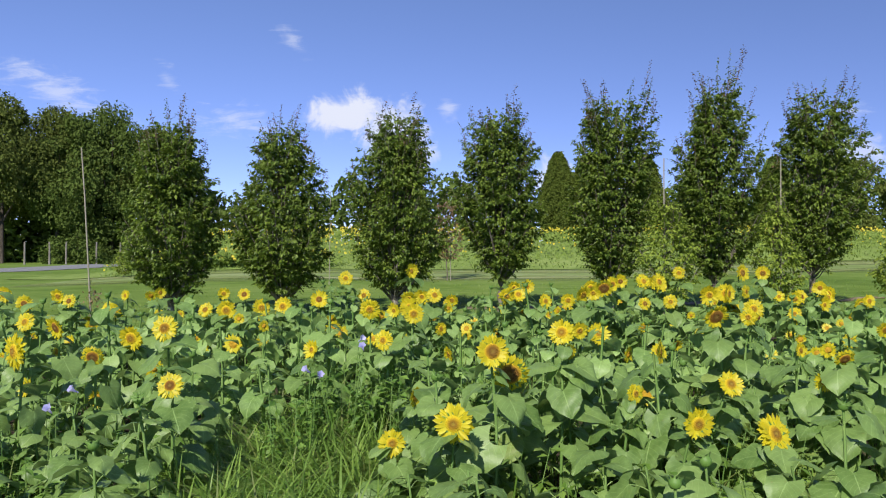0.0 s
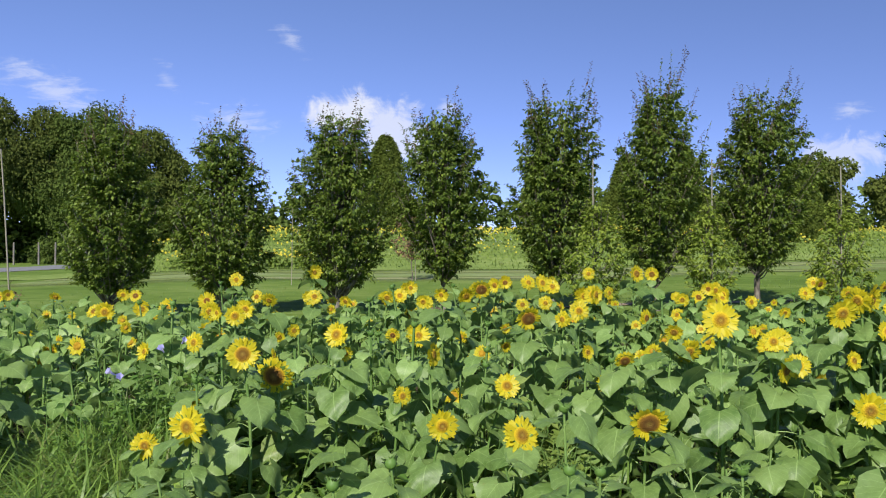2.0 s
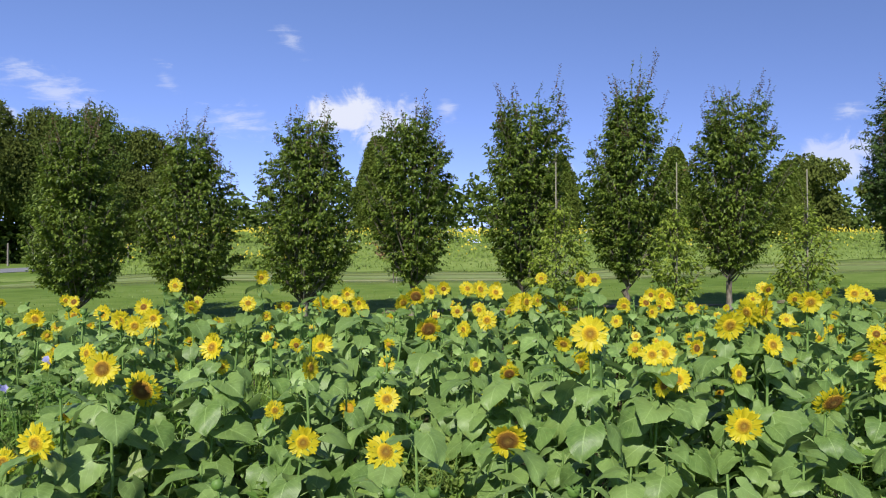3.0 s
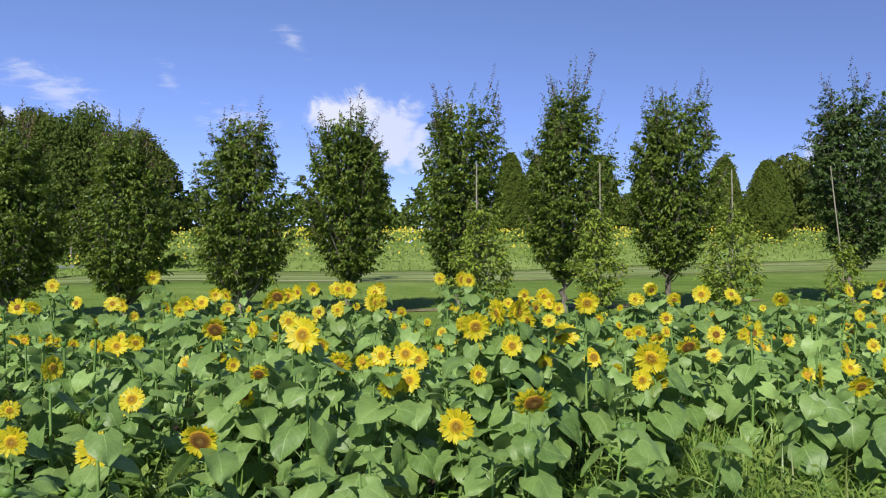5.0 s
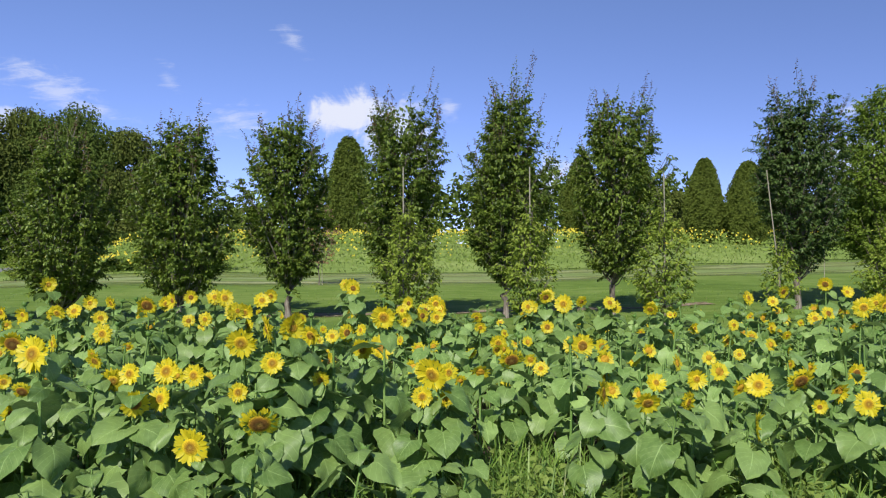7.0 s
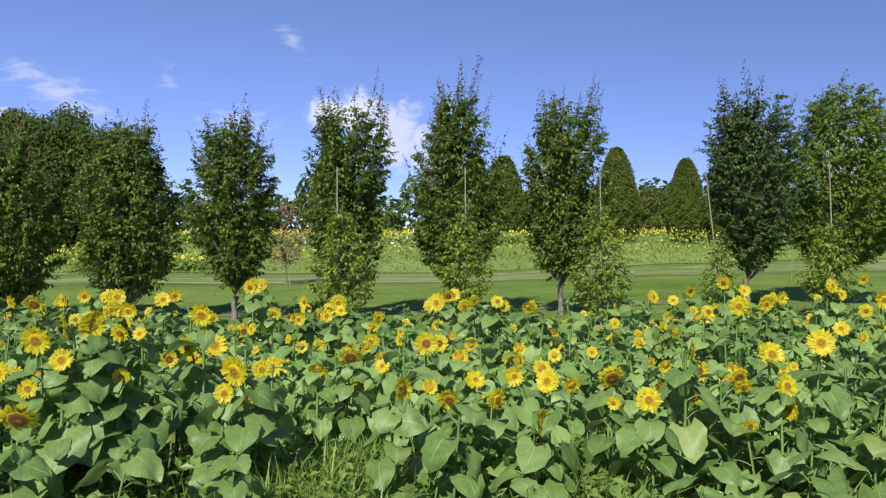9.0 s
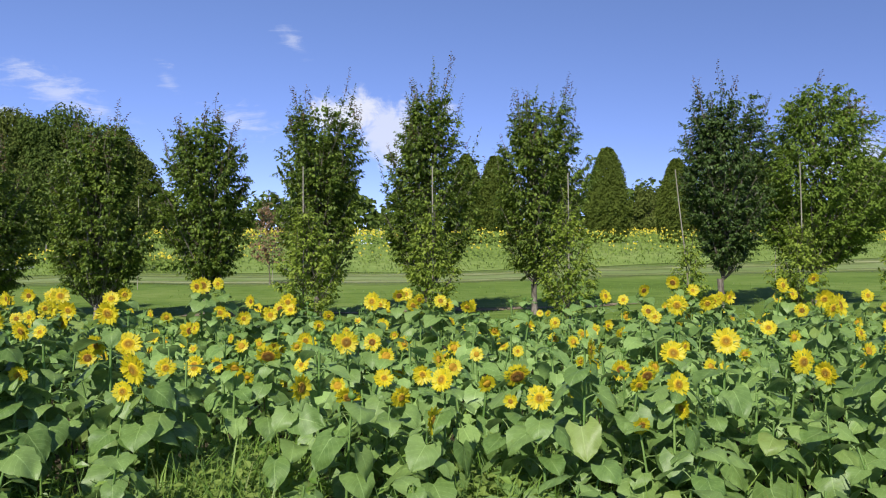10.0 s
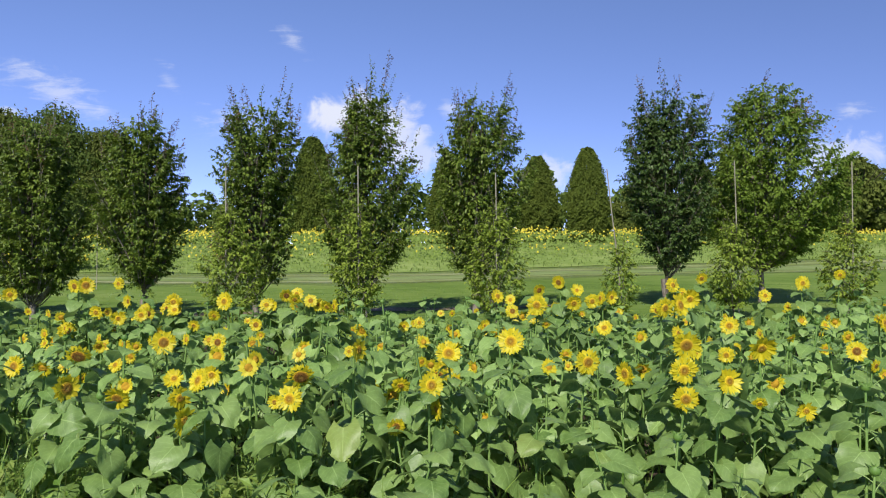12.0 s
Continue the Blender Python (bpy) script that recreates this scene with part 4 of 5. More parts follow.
def weed_mass(name, places, tall, leaf, count, mat, label, rs):
    """Bushy weeds: thin stalks that carry many small pointed leaves."""
    stalks, at, size = [], [], []
    for x, y in places:
        g = float(ground_z(x, y))
        for _ in range(3):
            tip = np.array([x + rs.normal(0, 0.10), y + rs.normal(0, 0.10), g + tall * rs.uniform(0.6, 1.15)])
            p = stem_path((x, y, g), tip, rs)
            stalks.append(tube(p[::2], [0.005, 0.004, 0.003, 0.002], 4))
            k = rs.uniform(0.15, 1.0, count)
            i = np.minimum((k * 6).astype(int), 5)
            at.append(p[i] + (p[i + 1] - p[i]) * (k * 6 - i)[:, None])
            size.append(leaf * rs.uniform(0.6, 1.3, count))
    at, size = np.concatenate(at), np.concatenate(size)
    n = len(at)
    rot = turns(rs.uniform(0, 6.28, n), rs.normal(0.1, 0.4, n), rs.normal(0, 0.4, n))
    lv, lf = scatter(*SMALL_LEAF, at, rot, size)
    sv, sf = join(stalks)
    v, f = join([(sv, sf), (lv, lf)])
    idx = np.concatenate([np.zeros(len(sf)), np.ones(len(lf))])
    return tagged(new(name, mesh(name, v, f, [STEM, mat], idx)), label, "weeds", kind="stuff")


lawn = np.stack([rs.uniform(-10, 22, 5000), rs.uniform(0, 1, 5000)], -1)
lawn[:, 1] = 9.9 + 0.11 * lawn[:, 0] + lawn[:, 1] ** 1.3 * 15
blades("lawn_grass", lawn, 0.085, 0.006, [GRASSBLADE, DRYBLADE], "short mown blades of lawn grass", rs, 0.6)
spots_w = [q for q in ((rs.uniform(-8, 17), rs.uniform(2.4, 10)) for _ in range(230)) if not in_clearing(*q)]
weed_mass("low_weeds", spots_w, 0.45, 0.085, 14, WEED, "low leafy green weeds under the sunflowers", rs)
spots_f = [q for q in ((rs.uniform(-0.3, 7.2), rs.uniform(2.5, 4.9)) for _ in range(170)) if not in_clearing(*q)]
weed_mass("bed_weeds", spots_f, 0.56, 0.075, 15, GRASSBLADE, "small bright green weeds filling the gaps between stems", rs)
patch = [(rs.normal(-0.55, 0.34), rs.normal(4.95, 0.3)) for _ in range(42)] + [(rs.normal(-2.2, 0.25), rs.normal(3.9, 0.3)) for _ in range(10)]
weed_mass("bushy_weeds", patch, 0.80, 0.065, 30, WEED, "bushy dark green weeds with thin stalks", rs)


patch = [(rs.normal(a, c * 0.6), rs.normal(b, d * 0.6)) for a, b, c, d in CLEARINGS[2:5] for _ in range(55)]
weed_mass("light_weeds", patch, 0.52, 0.066, 18, FAR_WEED, "low light green weeds in the gaps of the bed", rs)


def violet_flower(x, y, z, rs):
    """A pale violet trumpet on a thin stalk."""
    g = float(ground_z(x, y))
    ob = tagged(new("violet_flower"), "pale violet trumpet flower on a thin weed stalk", "flower", "violet flowers")
    ob.location = (x, y, g)
    p = stem_path((0, 0, 0), (rs.normal(0, 0.03), 0.02, z - g - 0.04), rs)
    part("stalk", mesh("stalk", *tube(p, np.linspace(0.004, 0.0025, 7), 4), STEM), ob)
    s = np.linspace(0, 1, 6)
    face = Vector((rs.normal(0, 0.6), -0.8, 0.7)).normalized()
    a = np.linspace(0, 2 * np.pi, 10, endpoint=False)
    r = (0.005 + 0.018 * s ** 3)[:, None] * (1 + 0.12 * np.cos(a * 5) * s[:, None] ** 2)
    v = np.stack([r * np.cos(a), r * np.sin(a), np.repeat((s * 0.06)[:, None], 10, 1)], -1).reshape(-1, 3)
    i, j = np.meshgrid(np.arange(5), np.arange(10), indexing="ij")
    f = np.stack([i * 10 + j, i * 10 + (j + 1) % 10, (i + 1) * 10 + (j + 1) % 10, (i + 1) * 10 + j], -1).reshape(-1, 4)
    part("blossom", mesh("blossom", v, f, VIOLET, soft=True), ob, "pale violet trumpet", Matrix.Translation(p[-1]) @ face.to_track_quat("Z", "Y").to_matrix().to_4x4())


for x, y, z in ((-0.55, 4.6, 0.80), (-0.90, 4.7, 0.64), (-0.74, 4.6, 0.62), (-2.2, 4.35, 0.58), (-2.1, 3.9, 0.56), (-0.62, 5.2, 0.78)):
    violet_flower(x, y, z, rs)


# ---- trees ----
def crown_radius(s, widest, sharp):
    """Outline of a vase-shaped crown, by share of its height."""
    s = np.asarray(s, float)
    low = np.clip(s / widest, 0, 1) ** 0.80 * 0.90 + 0.10
    top = np.clip((1 - s) / (1 - widest), 0, 1) ** sharp
    return np.where(s < widest, low, top)


def vase_tree(name, x, y, high, radius, label, category, leaf_mat, seed, fork=0.66, bottom=0.72, widest=0.42, sharp=0.75, limbs=150, gap=0.17,
              twig=0.38, per=27, leaf=0.093, whips=46, whip_long=0.75, thick=0.068, group="row of hornbeams", inner=22, droop=0.34, sides=None):
    """A steep-limbed tree; sides gives its half widths towards -x and +x at SHARES of the crown's height."""
    rs = np.random.default_rng(seed)
    g = float(ground_z(x, y))
    tree = tagged(new(name), label, category, group)
    tree.location = (x, y, g)
    tall = high - bottom
    wood = []
    p = np.array([(0, 0, -0.05), (0.01, 0, fork * 0.35), (rs.normal(0, 0.02), rs.normal(0, 0.02), fork * 0.7), (rs.normal(0, 0.03), rs.normal(0, 0.03), fork)])
    wood.append(tube(p, thick * np.array([1.35, 1.0, 0.95, 1.0]), 9))
    # uneven outline: a few bulges and hollows
    bulge = [(rs.uniform(0, 6.28), rs.uniform(0.1, 0.95), rs.uniform(-0.24, 0.16)) for _ in range(16)]

    def reach_at(s, a):
        if sides:
            east = 0.5 + 0.5 * np.cos(a)
            r = np.interp(s, SHARES, sides[0]) * (1 - east) + np.interp(s, SHARES, sides[1]) * east
            r = r * (1.04 + 0.04 * np.exp(-((s - 0.45) / 0.2) ** 2)) - 0.14 * np.clip(1 - s / 0.25, 0, 1)
        else:
            r = radius * crown_radius(s, widest, sharp)
        for ba, bs, amt in bulge:
            r = r * (1 + amt * np.exp(-((np.angle(np.exp(1j * (a - ba)))) / 0.5) ** 2 - ((s - bs) / 0.09) ** 2))
        return r

    # steep limbs that end all over the outline, from the foot of the crown to its top
    at, yaw, pitch, size, shoots = [], [], [], [], []
    ends = (np.arange(limbs) + rs.random(limbs)) / limbs
    ends = 0.03 + 0.95 * ends ** 0.85
    tips = []
    for k, s1 in enumerate(ends):
        a = k * 2.4 + rs.normal(0, 0.35)
        r1 = float(reach_at(s1, a)) * (0.97 if rs.random() < 0.72 else rs.uniform(0.4, 0.85))
        z1 = bottom + tall * s1
        z0 = max(fork * 0.72, min(fork + tall * 0.75 * s1 ** 1.3, z1 - 1.35 * r1 - 0.05))
        q = np.linspace(0, 1, 7)
        bow = q ** 0.85
        pts = np.stack([r1 * np.cos(a) * bow, r1 * np.sin(a) * bow, z0 + (z1 - z0) * q ** 1.12], -1)
        pts[1:-1] += rs.normal(0, 0.012, (5, 3))
        wood.append(tube(pts, np.linspace(thick * (0.52 if k % 7 == 0 else 0.22), 0.004, 7), 4))
        tips.append((s1, a, pts[-1]))
        long = float(np.linalg.norm(pts[-1] - pts[0]))
        # flat sprays of drooping leaves, set in two ranks along each twig
        for j in range(max(4, int(long / gap))):
            u = rs.uniform(0.25, 1.0) ** 0.7
            c = np.array([np.interp(u, q, pts[:, i]) for i in range(3)])
            ta = a + rs.normal(0, 0.9)
            tp = rs.normal(0.38, 0.30)
            tl = twig * rs.uniform(0.6, 1.3) * (1.10 - 0.5 * u)
            m = max(3, int(per * tl / twig))
            w = (np.arange(m) + rs.random(m)) / m
            rank = np.where(np.arange(m) % 2, 1, -1)
            rise = math.sin(tp) * w - 0.16 * w ** 2
            line = np.stack([math.cos(ta) * math.cos(tp) * w, math.sin(ta) * math.cos(tp) * w, rise], -1) * tl
            at.append(c + line + rs.normal(0, 0.018, (m, 3)))
            yaw.append(ta + rank * rs.uniform(0.25, 1.05, m))
            pitch.append(rs.normal(droop, 0.30) + rs.normal(0, 0.34, m))
            size.append(leaf * rs.uniform(0.7, 1.2, m) * (1.05 - 0.25 * w))
            if j % 4 == 0:
                wood.append(tube(c + line[[0, m // 2, m - 1]], [0.005, 0.004, 0.002], 3))
    # long leafy whips above the crown, most of them near its top
    high_tips = [t for t in tips if t[0] > 0.50]
    for i in range(min(whips, len(high_tips))):
        s1, a, base = high_tips[-1] if i == 0 else high_tips[int(len(high_tips) * rs.random() ** 0.55)]
        up = whip_long * (1.15 if i == 0 else rs.uniform(0.35, 1.0) * (0.55 + 0.5 * s1))
        tip = base + np.array([0.26 * math.cos(a) + rs.normal(0, 0.10), 0.26 * math.sin(a), 1.0]) * up
        path = stem_path(base, tip, rs)
        wood.append(tube(path[::2], [0.006, 0.005, 0.003, 0.0015], 3))
        m = int(up / 0.022)
        w = (np.arange(m) + rs.random(m)) / m * 0.97
        w = w ** 1.25
        seat = np.stack([np.interp(w, np.linspace(0, 1, 7), path[:, i2]) for i2 in range(3)], -1)
        spot = seat + rs.normal(0, 1, (m, 3)) * (0.075 * (1 - w) ** 2 + 0.006)[:, None]
        way = np.where(np.arange(m) % 2, 0.0, 3.14) + rs.normal(a, 0.7, m)
        nod = rs.normal(-0.25, 0.5, m)
        wide = leaf * rs.uniform(0.65, 1.0, m) * (1.0 - 0.35 * w)
        new_red = np.zeros(m, bool) if leaf_mat is SAPLING or i % 3 == 2 else w > 0.25
        at.append(spot[~new_red])
        yaw.append(way[~new_red])
        pitch.append(nod[~new_red])
        size.append(wide[~new_red])
        if new_red.any():
            shoots.append(scatter(*TREE_LEAF, spot[new_red], turns(way[new_red], nod[new_red], rs.normal(0, 0.35, int(new_red.sum()))), wide[new_red]))
    # leaves inside the crown
    m = int(limbs * inner)
    if m:
        si = rs.beta(1.5, 1.7, m)
        ai = rs.uniform(0, 6.28, m)
        ri = reach_at(si, ai) * np.sqrt(rs.random(m)) * 0.78
        at.append(np.stack([ri * np.cos(ai), ri * np.sin(ai), bottom + tall * si], -1))
        yaw.append(ai)
        pitch.append(rs.normal(0.5, 0.4, m))
        size.append(leaf * rs.uniform(0.8, 1.3, m))
    at, yaw, pitch, size = np.concatenate(at), np.concatenate(yaw), np.concatenate(pitch), np.concatenate(size)
    n = len(at)
    leaves = [scatter(*TREE_LEAF, at, turns(yaw, pitch, rs.normal(0, 0.35, n)), size)]
    part("trunk", mesh("trunk", *join(wood), BARK, soft=True), tree, "grey multi-stemmed trunk and limbs")
    part("crown", mesh("crown", *join(leaves), leaf_mat), tree)
    if shoots:
        tagged(part("young_growth", mesh("young_growth", *join(shoots), SHOOT), tree, "reddish-brown young growth"), kind="stuff")
    return tree


SHARES = (0.0, 0.15, 0.35, 0.55, 0.75, 1.0)
HB = "young hornbeam with a dense dark green vase-shaped crown"
# x, y, foot and top of the crown, length of its whips, seed, half widths towards -x and +x
ROW_WEST = [
    (-5.75, 15.4, 0.54, 4.10, 0.55, 1, (0.20, 0.68, 1.02, 1.02, 0.74, 0.38), (0.25, 0.82, 1.02, 1.00, 0.70, 0.14)),
    (-3.50, 15.8, 0.43, 4.04, 0.50, 2, (0.18, 0.65, 1.09, 0.99, 0.71, 0.22), (0.18, 0.76, 1.15, 1.00, 0.76, 0.22)),
    (-1.08, 16.1, 0.58, 4.40, 0.50, 3, (0.16, 0.71, 0.88, 0.90, 0.72, 0.12), (0.18, 0.86, 1.12, 1.09, 0.75, 0.42)),
    (1.28, 16.3, 0.78, 4.50, 0.50, 4, (0.14, 0.52, 0.89, 1.00, 0.85, 0.46), (0.14, 0.59, 0.87, 0.91, 0.81, 0.28)),
]
ROW_EAST = [
    (3.75, 16.4, 0.74, 4.80, 0.65, 5, (0.16, 0.60, 0.90, 0.88, 0.65, 0.34), (0.18, 0.60, 0.82, 0.94, 0.94, 0.70)),
    (6.15, 16.6, 0.80, 5.10, 0.85, 6, (0.16, 0.58, 0.94, 0.95, 0.58, 0.06), (0.18, 0.67, 1.02, 1.18, 0.86, 0.36)),
    (8.70, 17.2, 0.98, 5.10, 0.60, 7, (0.20, 0.68, 0.80, 0.80, 0.68, 0.16), (0.20, 0.72, 1.05, 1.34, 1.20, 0.64)),
]
for x, y, low, high, whip, seed, west, east in ROW_WEST + ROW_EAST:
    vase_tree("hornbeam_tree", x, y, high, 1.0, HB, "tree", HORNBEAM, seed, bottom=low, fork=max(0.30, low - 0.26), whip_long=whip * 1.08, sides=(west, east))
vase_tree("hornbeam_tree", 13.38, 17.9, 5.30, 1.0, "hornbeam with a bluish dark green crown on a short grey trunk", "tree", HORNBEAM_DARK, 8, fork=0.72, bottom=0.98,
          whip_long=0.65, limbs=165, thick=0.075, sides=((0.20, 0.50, 0.80, 1.04, 0.92, 0.48), (0.22, 0.80, 1.05, 1.10, 0.96, 0.76)))
shade = vase_tree("shade_tree", 16.2, 19.0, 5.75, 1.0, "airy light green tree with layered branches and reddish tips", "tree", LIGHT_TREE, 9, fork=1.2, bottom=1.0,
          limbs=165, gap=0.17, twig=0.55, per=25, leaf=0.105, whips=14, whip_long=0.35, droop=0.32, thick=0.07, group="", inner=30,
          sides=((0.50, 1.05, 1.40, 1.42, 1.0, 0.15), (0.60, 1.5, 2.10, 2.35, 1.6, 0.40)))
rs = np.random.default_rng(91)
n = 420
tips = np.stack([rs.normal(0.95, 0.36, n), rs.normal(-0.3, 0.3, n), 5.35 + rs.normal(0, 0.20, n)], -1)
tips[:, 2] -= 0.6 * tips[:, 0]
part("young_foliage", mesh("young_foliage", *scatter(*SMALL_LEAF, tips, turns(rs.uniform(0, 6.28, n), rs.normal(0.2, 0.4, n), rs.normal(0, 0.4, n)), 0.085 * rs.uniform(0.7, 1.2, n)), RED_LEAF), shade, "reddish young leaves")["kind"] = "stuff"

# saplings with their stakes
SAPS = [(4.08, 13.3, 2.35, 0.68, 0.0), (6.33, 13.8, 2.35, 0.55, 0.0), (8.98, 14.1, 2.40, 0.66, 0.0), (11.55, 14.8, 1.55, 0.42, -0.25), (14.05, 15.4, 2.0, 0.62, -0.08), (16.55, 15.6, 2.1, 0.6, 0.02)]
for i, (x, y, high, radius, tilt) in enumerate(SAPS):
    thin = i == 3
    vase_tree("sapling", x, y, high, radius * 0.95, "small airy sapling with dull green leaves beside a stake", "sapling", SAPLING, 50 + i, fork=0.28, bottom=0.22,
              widest=0.45, sharp=1.0, limbs=24 if thin else 60, gap=0.10, twig=0.28, per=11, leaf=0.095, whips=9, whip_long=0.40, droop=0.3, thick=0.022, group="staked saplings", inner=5)
vase_tree("sapling", -5.55, 11.5, 0.75, 0.30, "thin brownish little sapling at the foot of a pole", "sapling", RED_LEAF, 61, fork=0.25, bottom=0.2, limbs=12, twig=0.15, per=7, leaf=0.05, whips=4,
          whip_long=0.2, inner=0, thick=0.014, group="staked saplings")
vase_tree("sapling", 0.15, 27.0, 3.1, 0.80, "thin sapling with withered reddish brown leaves", "sapling", RED_LEAF, 62, fork=0.8, bottom=0.85, limbs=40, twig=0.34, per=9, leaf=0.12, whips=5,
          whip_long=0.3, inner=2, thick=0.02, group="young lawn trees")
vase_tree("shrub", -14.0, 32.0, 1.2, 0.55, "small green shrub standing on the lawn", "shrub", SAPLING, 63, fork=0.2, bottom=0.15, limbs=36, twig=0.22, per=9, leaf=0.10, whips=5,
          whip_long=0.3, inner=8, thick=0.02, group="young lawn trees")


def stake(x, y, high, dx, dy, rs):
    g = float(ground_z(x, y))
    s = np.linspace(0, 1, 5)
    p = np.stack([dx * s, dy * s, -0.1 + (high + 0.1) * s], -1) + rs.normal(0, 0.004, (5, 3))
    v, f = tube(p, np.linspace(0.013, 0.011, 5), 7)
    ob = tagged(new("stake", mesh("stake", v, f, STAKE, soft=True)), "tall thin weathered wooden stake standing in the grass", "stake", "tree stakes")
    ob.location = (x, y, g)


rs = np.random.default_rng(71)
for x, y, high, dx, dy in ((4.02, 13.28, 3.05, 0.0, 0.0), (6.36, 13.75, 3.1, 0.0, 0.0), (8.98, 14.05, 3.0, -0.02, 0), (11.62, 14.8, 3.1, -0.36, 0), (14.15, 15.35, 3.3, -0.10, 0), (16.62, 15.5, 3.3, -0.03, 0), (-5.52, 11.5, 3.0, -0.17, 0), (-3.9, 25.0, 3.2, 0.05, 0), (0.28, 26.9, 1.4, 0, 0), (19.3, 28.0, 1.35, 0, 0)):
    stake(x, y, high, dx, dy, rs)


# ---- the distance ----
def far_tree(name, x, y, high, radius, label, leaf_mat, seed, leaves=9000, leaf=0.34, low=0.12, pyramid=False, category="tree", group="", lobes=16):
    rs = np.random.default_rng(seed)
    g = float(ground_z(x, y))
    tree = tagged(new(name), label, category, group)
    tree.location = (x, y, g)
    wood = [tube(np.array([(0, 0, -0.2), (0, 0, high * 0.25), (0.1, 0, high * 0.55), (0, 0.1, high * 0.85)]), np.array([0.016, 0.012, 0.008, 0.003]) * high * 0.8, 8)]
    for _ in range(0 if pyramid else 10):
        a, s0 = rs.uniform(0, 6.28), rs.uniform(0.2, 0.6)
        end = np.array([radius * 0.7 * math.cos(a), radius * 0.7 * math.sin(a), high * (s0 + 0.22)])
        q = np.array([(0, 0, high * s0)]) * (1 - np.linspace(0, 1, 4)[:, None]) + end * np.linspace(0, 1, 4)[:, None]
        wood.append(tube(q, np.array([0.010, 0.007, 0.005, 0.002]) * high * 0.8, 5))
    if pyramid:
        s = rs.beta(1.15, 1.30, leaves)
        a = rs.uniform(0, 6.28, leaves)
        r = radius * np.where(s < 0.35, 0.72 + 0.28 * s / 0.35, np.clip((1 - s) / 0.65, 0, 1) ** 0.50) * np.where(np.arange(leaves) % 4, np.sqrt(rs.uniform(0.6, 1.0, leaves)), 0.6)
        r *= 1 + 0.09 * np.sin(a * 5 + s * 11) + 0.06 * np.sin(a * 9 - s * 31)
        at = np.stack([r * np.cos(a), r * np.sin(a), high * (low + (1 - low) * s)], -1)
        d = np.stack([np.cos(a), np.sin(a), 0.25 + 0.7 * s ** 2], -1)
    else:
        cs, cr = [], []
        for k in range(lobes):
            a, s = rs.uniform(0, 6.28), rs.uniform(0.0, 1.0)
            rr = radius * math.sqrt(max(0.0, 1 - (2 * abs(s - 0.42)) ** 2)) * rs.uniform(0.40, 0.90)
            cs.append((rr * math.cos(a), rr * math.sin(a), high * (low + 0.12 + (0.80 - low) * s)))
            cr.append(radius * rs.uniform(0.24, 0.44))
        cs, cr = np.array(cs), np.array(cr)
        k = rs.integers(lobes, size=leaves)
        d = rs.normal(0, 1, (leaves, 3))
        d /= np.linalg.norm(d, axis=1, keepdims=True)
        rad = cr[k] * rs.uniform(0.6, 1.0, leaves) ** 0.5 * (1 + 0.22 * np.sin(d[:, 0] * 9 + k) * np.sin(d[:, 2] * 8 + 2 * k))
        at = cs[k] + d * rad[:, None] * [1, 1, 0.85]
        keep = at[:, 2] > high * low * 0.6
        at, d = at[keep], d[keep]
    n = len(at)
    tip = np.arctan2(np.hypot(d[:, 0], d[:, 1]), d[:, 2])
    rot = turns(np.arctan2(d[:, 1], d[:, 0]) + rs.normal(0, 0.5, n), np.clip(tip, 0, 1.5) * 0.75 + rs.normal(0, 0.60, n), rs.normal(0, 0.65, n))
    part("trunk", mesh("trunk", *join(wood), DARK_BARK, soft=True), tree)
    part("crown", mesh("crown", *scatter(*FAR_SPRAY, at, rot, leaf * rs.uniform(0.6, 1.35, n) * (np.where(np.arange(n) % 4, 1.0, 2.2) if pyramid else 1.0)), leaf_mat), tree)
    return tree


UPR = "upright hornbeam with a smooth olive green pointed crown"
for i, (x, y, top, radius) in enumerate(((-3.8, 66, 11.7, 2.4), (8.2, 52, 8.3, 1.4), (10.3, 52, 8.2, 1.6), (14.9, 54, 8.4, 1.7), (17.8, 50, 8.5, 1.6), (22.2, 49, 7.6, 1.35), (24.7, 48, 7.3, 1.55))):
    far_tree("upright_hornbeam", x, y, top - float(ground_z(x, y)), radius, UPR, PYRAMID, 100 + i, 23000, 0.125 if top < 9 else 0.18, 0.02, True, group="far upright hornbeams")
WOOD = "tall broadleaf tree with a dark green crown at the wood edge"
for i, (x, y, top, radius) in enumerate(((-67, 103, 25.0, 7.0), (-61, 101, 23.5, 6.5), (-56, 106, 22.3, 7.5), (-48.5, 107, 22.5, 7.0), (-42, 108, 19.5, 6.5), (-39.3, 109, 16.6, 4.6), (-52, 104, 20.5, 6.0))):
    far_tree("wood_tree", x, y, top - float(ground_z(x, y)), radius, WOOD, FAR_DARK if i % 3 else FAR_LEAF, 130 + i, 20000, 0.38, 0.20 if i < 4 else 0.05, lobes=52, group="trees of the wood edge")
for i, (x, y, top, radius) in enumerate(((31.3, 58, 9.4, 2.7), (28.4, 80, 8.4, 2.0), (31.5, 86, 8.8, 2.4), (25.5, 88, 8.0, 2.4), (46, 92, 10.5, 4.5), (54.8, 82, 12.6, 4.2), (38, 100, 9.5, 4.0), (60, 92, 12.5, 5.0))):
    far_tree("far_tree", x, y, top - float(ground_z(x, y)), radius, "broad dark green tree beyond the far field", FAR_DARK, 160 + i, 9000, 0.28 if i < 4 else 0.5, 0.05, group="trees beyond the field")


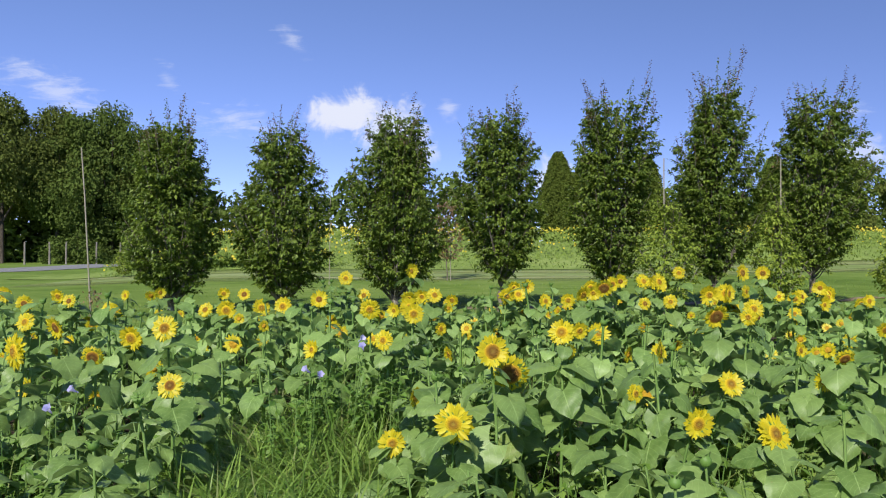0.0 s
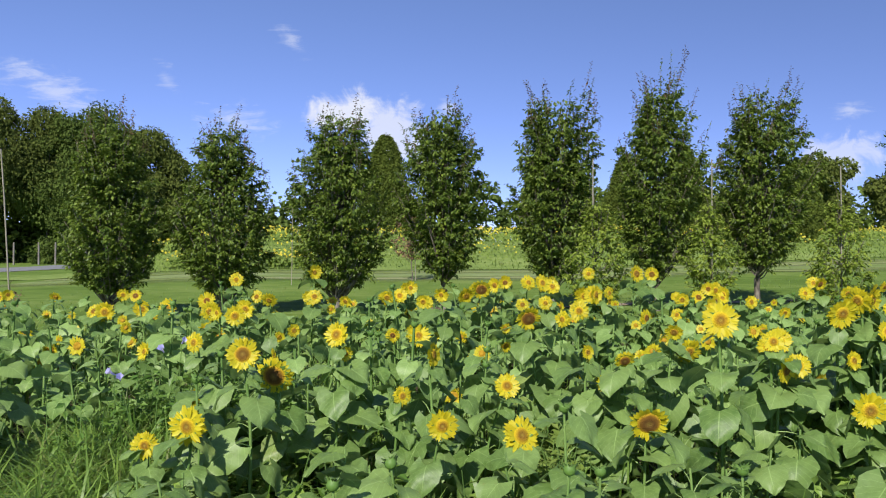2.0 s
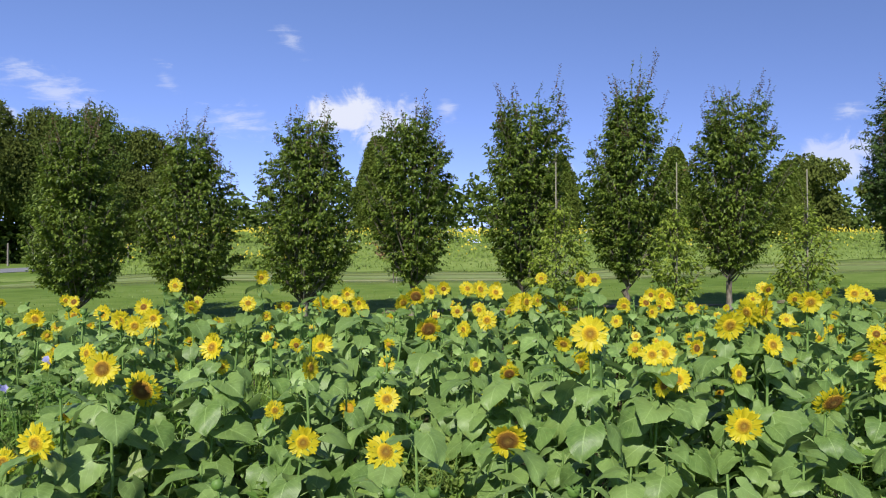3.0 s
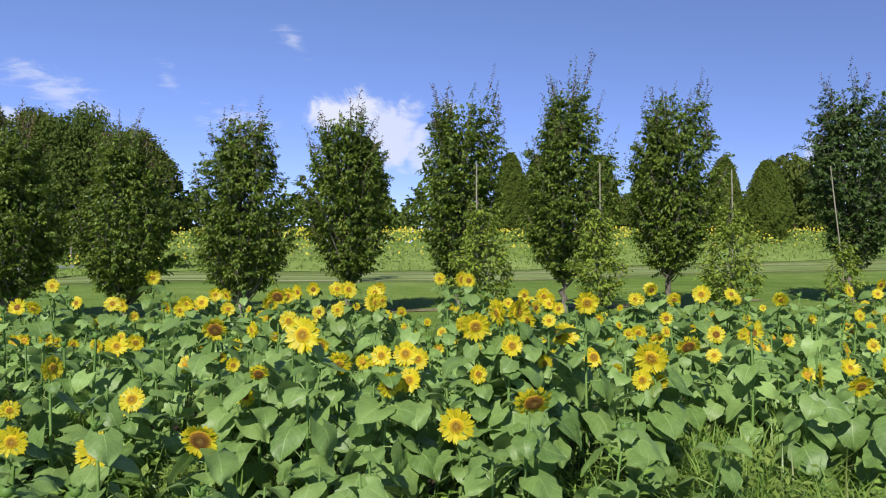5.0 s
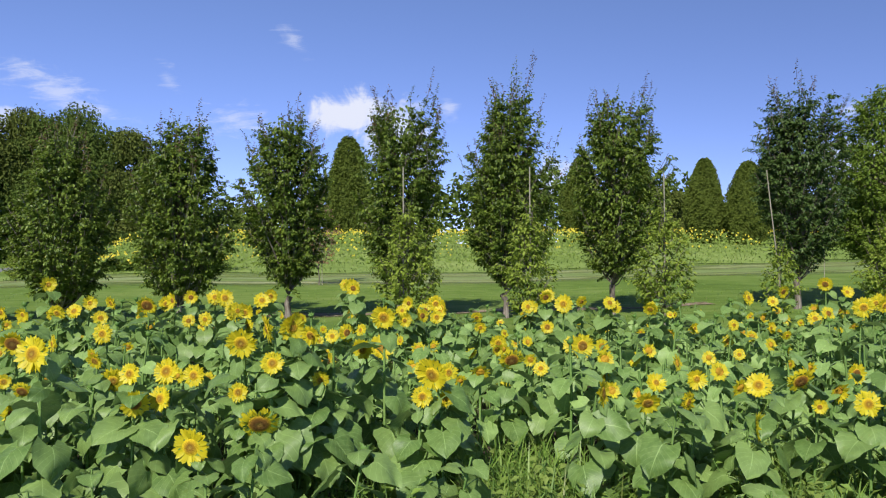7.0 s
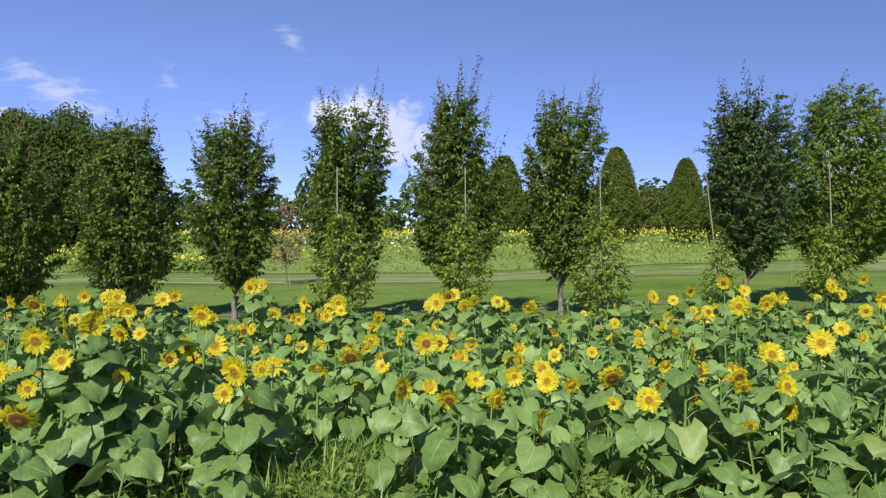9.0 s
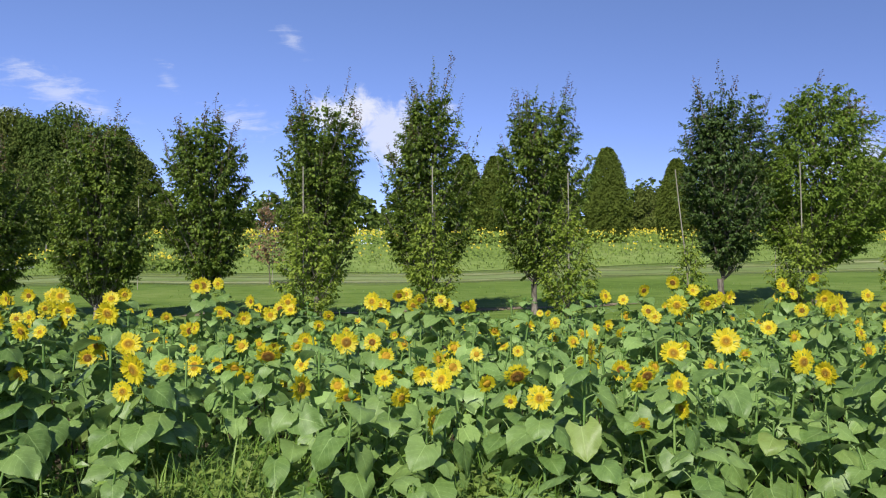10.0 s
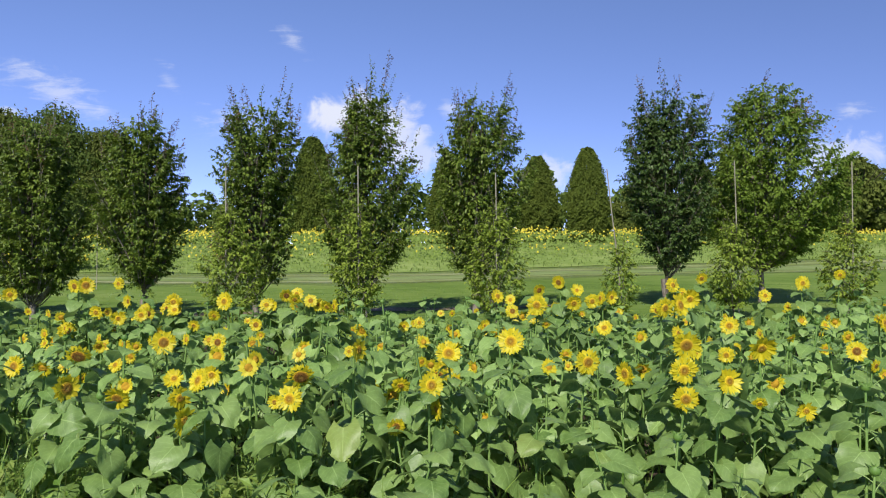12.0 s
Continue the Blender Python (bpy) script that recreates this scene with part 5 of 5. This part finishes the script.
def far_woods(rs):
    x = np.concatenate([rs.uniform(-150, 130, 32000), rs.uniform(-95, -36, 9000)])
    line = 118 + 0.10 * x + rs.normal(0, 3, len(x))
    crest = 9.5 + 7.0 * smooth(-36, -47, x) - 2.6 * np.exp(-((x + 31) / 4.5) ** 2) + 1.8 * np.sin(x * 0.33) + 1.3 * np.sin(x * 0.83 + 1) + 0.9 * np.sin(x * 2.1)
    z = crest * rs.random(len(x)) ** 0.8
    g = ground_z(x, line)
    at = np.stack([x, line - 2.0 * np.sqrt(np.clip(1 - z / crest, 0, 1)), g + z - 0.6], -1)
    n = len(at)
    rot = turns(rs.uniform(0, 6.28, n), rs.normal(0.3, 0.6, n), rs.normal(0, 0.7, n))
    v, f = scatter(*FAR_SPRAY, at, rot, 1.05 * rs.uniform(0.6, 1.4, n))
    tagged(new("far_woods", mesh("far_woods", v, f, FAR_LEAF)), "distant green tree line on the skyline", "woods", kind="stuff")
    # undergrowth at the foot of the wood
    x = np.concatenate([rs.uniform(-53, -22, 11000), rs.uniform(-110, -45, 9000)])
    line = 98 + rs.normal(0, 1.5, len(x)) + 10 * smooth(-45, -25, x) + np.where(np.arange(len(x)) < 11000, 0, 14)
    z = (2.6 + np.where(np.arange(len(x)) < 11000, 0, 3.5) + 1.2 * np.sin(x * 0.6) + 0.9 * np.sin(x * 1.9)) * rs.random(len(x))
    at = np.stack([x, line, ground_z(x, line) + z], -1)
    n = len(at)
    rot = turns(rs.uniform(0, 6.28, n), rs.normal(0.3, 0.6, n), rs.normal(0, 0.7, n))
    v, f = scatter(*FAR_SPRAY, at, rot, np.where(np.arange(n) < 11000, 0.42, 0.95) * rs.uniform(0.6, 1.4, n))
    tagged(new("undergrowth", mesh("undergrowth", v, f, FAR_LEAF)), "tangled green undergrowth at the wood's edge", "bushes", kind="stuff")


rs = np.random.default_rng(81)
far_woods(rs)


def far_field(rs):
    """The far sunflower field on its rise: leaves as a mass and yellow blooms over them."""
    def depth(x, k):
        return bank_front(x) + 4.0 + k
    n = 32000
    x = rs.uniform(-18, 75, n)
    k = rs.random(n) ** 0.9 * 20
    y = depth(x, k)
    # clumps that grow out of the foot of the bank
    m = 2600
    x[:m] = np.where(np.arange(m) % 3, -10.0, -6.4) + rs.normal(0, 0.75, m)
    k[:m] = rs.normal(-2.6, 0.5, m)
    y[:m] = depth(x[:m], k[:m])
    z = ground_z(x, y) + np.where(np.arange(n) < m, 0.9, 0.42 + 0.68 * smooth(0, 5, k)) * rs.random(n) ** 0.45 * (0.75 + 0.25 * np.sin(x * 0.9) * np.sin(y * 0.7))
    rot = turns(rs.normal(-1.57, 0.9, n), rs.normal(0.55, 0.4, n), rs.normal(0, 0.4, n))
    big = (FAR_SPRAY[0] * [1, 1.3, 1], FAR_SPRAY[1])
    lv, lf = scatter(*big, np.stack([x, y, z], -1), rot, 0.17 * rs.uniform(0.7, 1.3, n))
    m = 15000
    x = rs.uniform(-18, 75, m)
    k = rs.random(m) ** 0.85 * 20
    crowd = 0.5 + 0.5 * np.sin(x * 0.45 + 1) * np.sin(x * 0.17)
    keep = rs.random(m) < (0.36 + 0.28 * smooth(1, 8, k)) * (1 - 0.4 * smooth(9, 16, k)) * (0.35 + 0.65 * crowd)
    x, k = x[keep], k[keep]
    x[:150] = np.where(np.arange(150) % 3, -10.0, -6.4) + rs.normal(0, 0.75, 150)
    k[:150] = rs.normal(-2.8, 0.4, 150)
    y = depth(x, k)
    z = ground_z(x, y) + 0.40 + 0.46 * smooth(0, 5, k) + rs.normal(0.0, 0.12, len(x)) + np.where(np.arange(len(x)) < 150, 0.2, 0)
    a = np.linspace(0, 2 * np.pi, 8, endpoint=False)
    rad = np.where(np.arange(8) % 2, 0.78, 1.0)
    hv = np.concatenate([[(0, 0, 0.1)], np.stack([rad * np.cos(a), rad * np.sin(a), 0 * a], -1)])
    hf = np.array([(0, 1 + 2 * i, 2 + 2 * i, 1 + (2 * i + 2) % 8) for i in range(4)])
    q = np.stack([np.array(Vector((rs.normal(0, 0.5), -1, 0.25 + rs.normal(0, 0.3))).to_track_quat("Z", "Y").to_matrix()) for _ in range(len(x))])
    pv, pf = scatter(hv, hf, np.stack([x, y, z], -1), q, rs.uniform(0.042, 0.070, len(x)))
    eye_v = np.array([(0.4, 0, 0.16), (0, 0.4, 0.16), (-0.4, 0, 0.16), (0, -0.4, 0.16)])
    dv, df = scatter(eye_v, np.array([(0, 1, 2, 3)]), np.stack([x, y, z], -1), q, np.full(len(x), 0.055))
    v, f = join([(lv, lf), (pv, pf), (dv, df)])
    idx = np.concatenate([np.zeros(len(lf)), np.ones(len(pf)), np.full(len(df), 2)])
    tagged(new("far_sunflowers", mesh("far_sunflowers", v, f, [FAR_WEED, PETAL_FAR, DISC_FAR], idx)), "far field of flowering yellow sunflowers on a rise", "sunflowers", kind="stuff")


far_field(rs)
n = 9000
x = rs.uniform(-16, 46, n)
blades("bank_grass", np.stack([x, bank_front(x) + 0.5 * np.sin(x * 0.5) * np.sin(x * 1.3) + rs.random(n) ** 1.1 * 13], -1), 0.26, 0.022, [FAR_WEED, DRYBLADE], "rank green grass and weeds on the bank", rs, 1.0)


def fence_post(x, y, rs):
    g = float(ground_z(x, y))
    v, f = tube(np.array([(0, 0, -0.2), (0.01, 0, 1.1), (0.02, 0, 2.3), (rs.normal(0, 0.05), 0, 2.9)]), [0.13, 0.12, 0.115, 0.10], 8)
    ob = tagged(new("fence_post", mesh("fence_post", v, f, POST, soft=True)), "tall weathered grey wooden fence post before the wood", "post", "fence posts")
    ob.location = (x, y, g)


for x in (-59.5, -56.4, -53.4, -50.6, -48.7, -45.2, -42.4, -39.6):
    fence_post(x, 94.0 + (x + 50) * 0.25, rs)
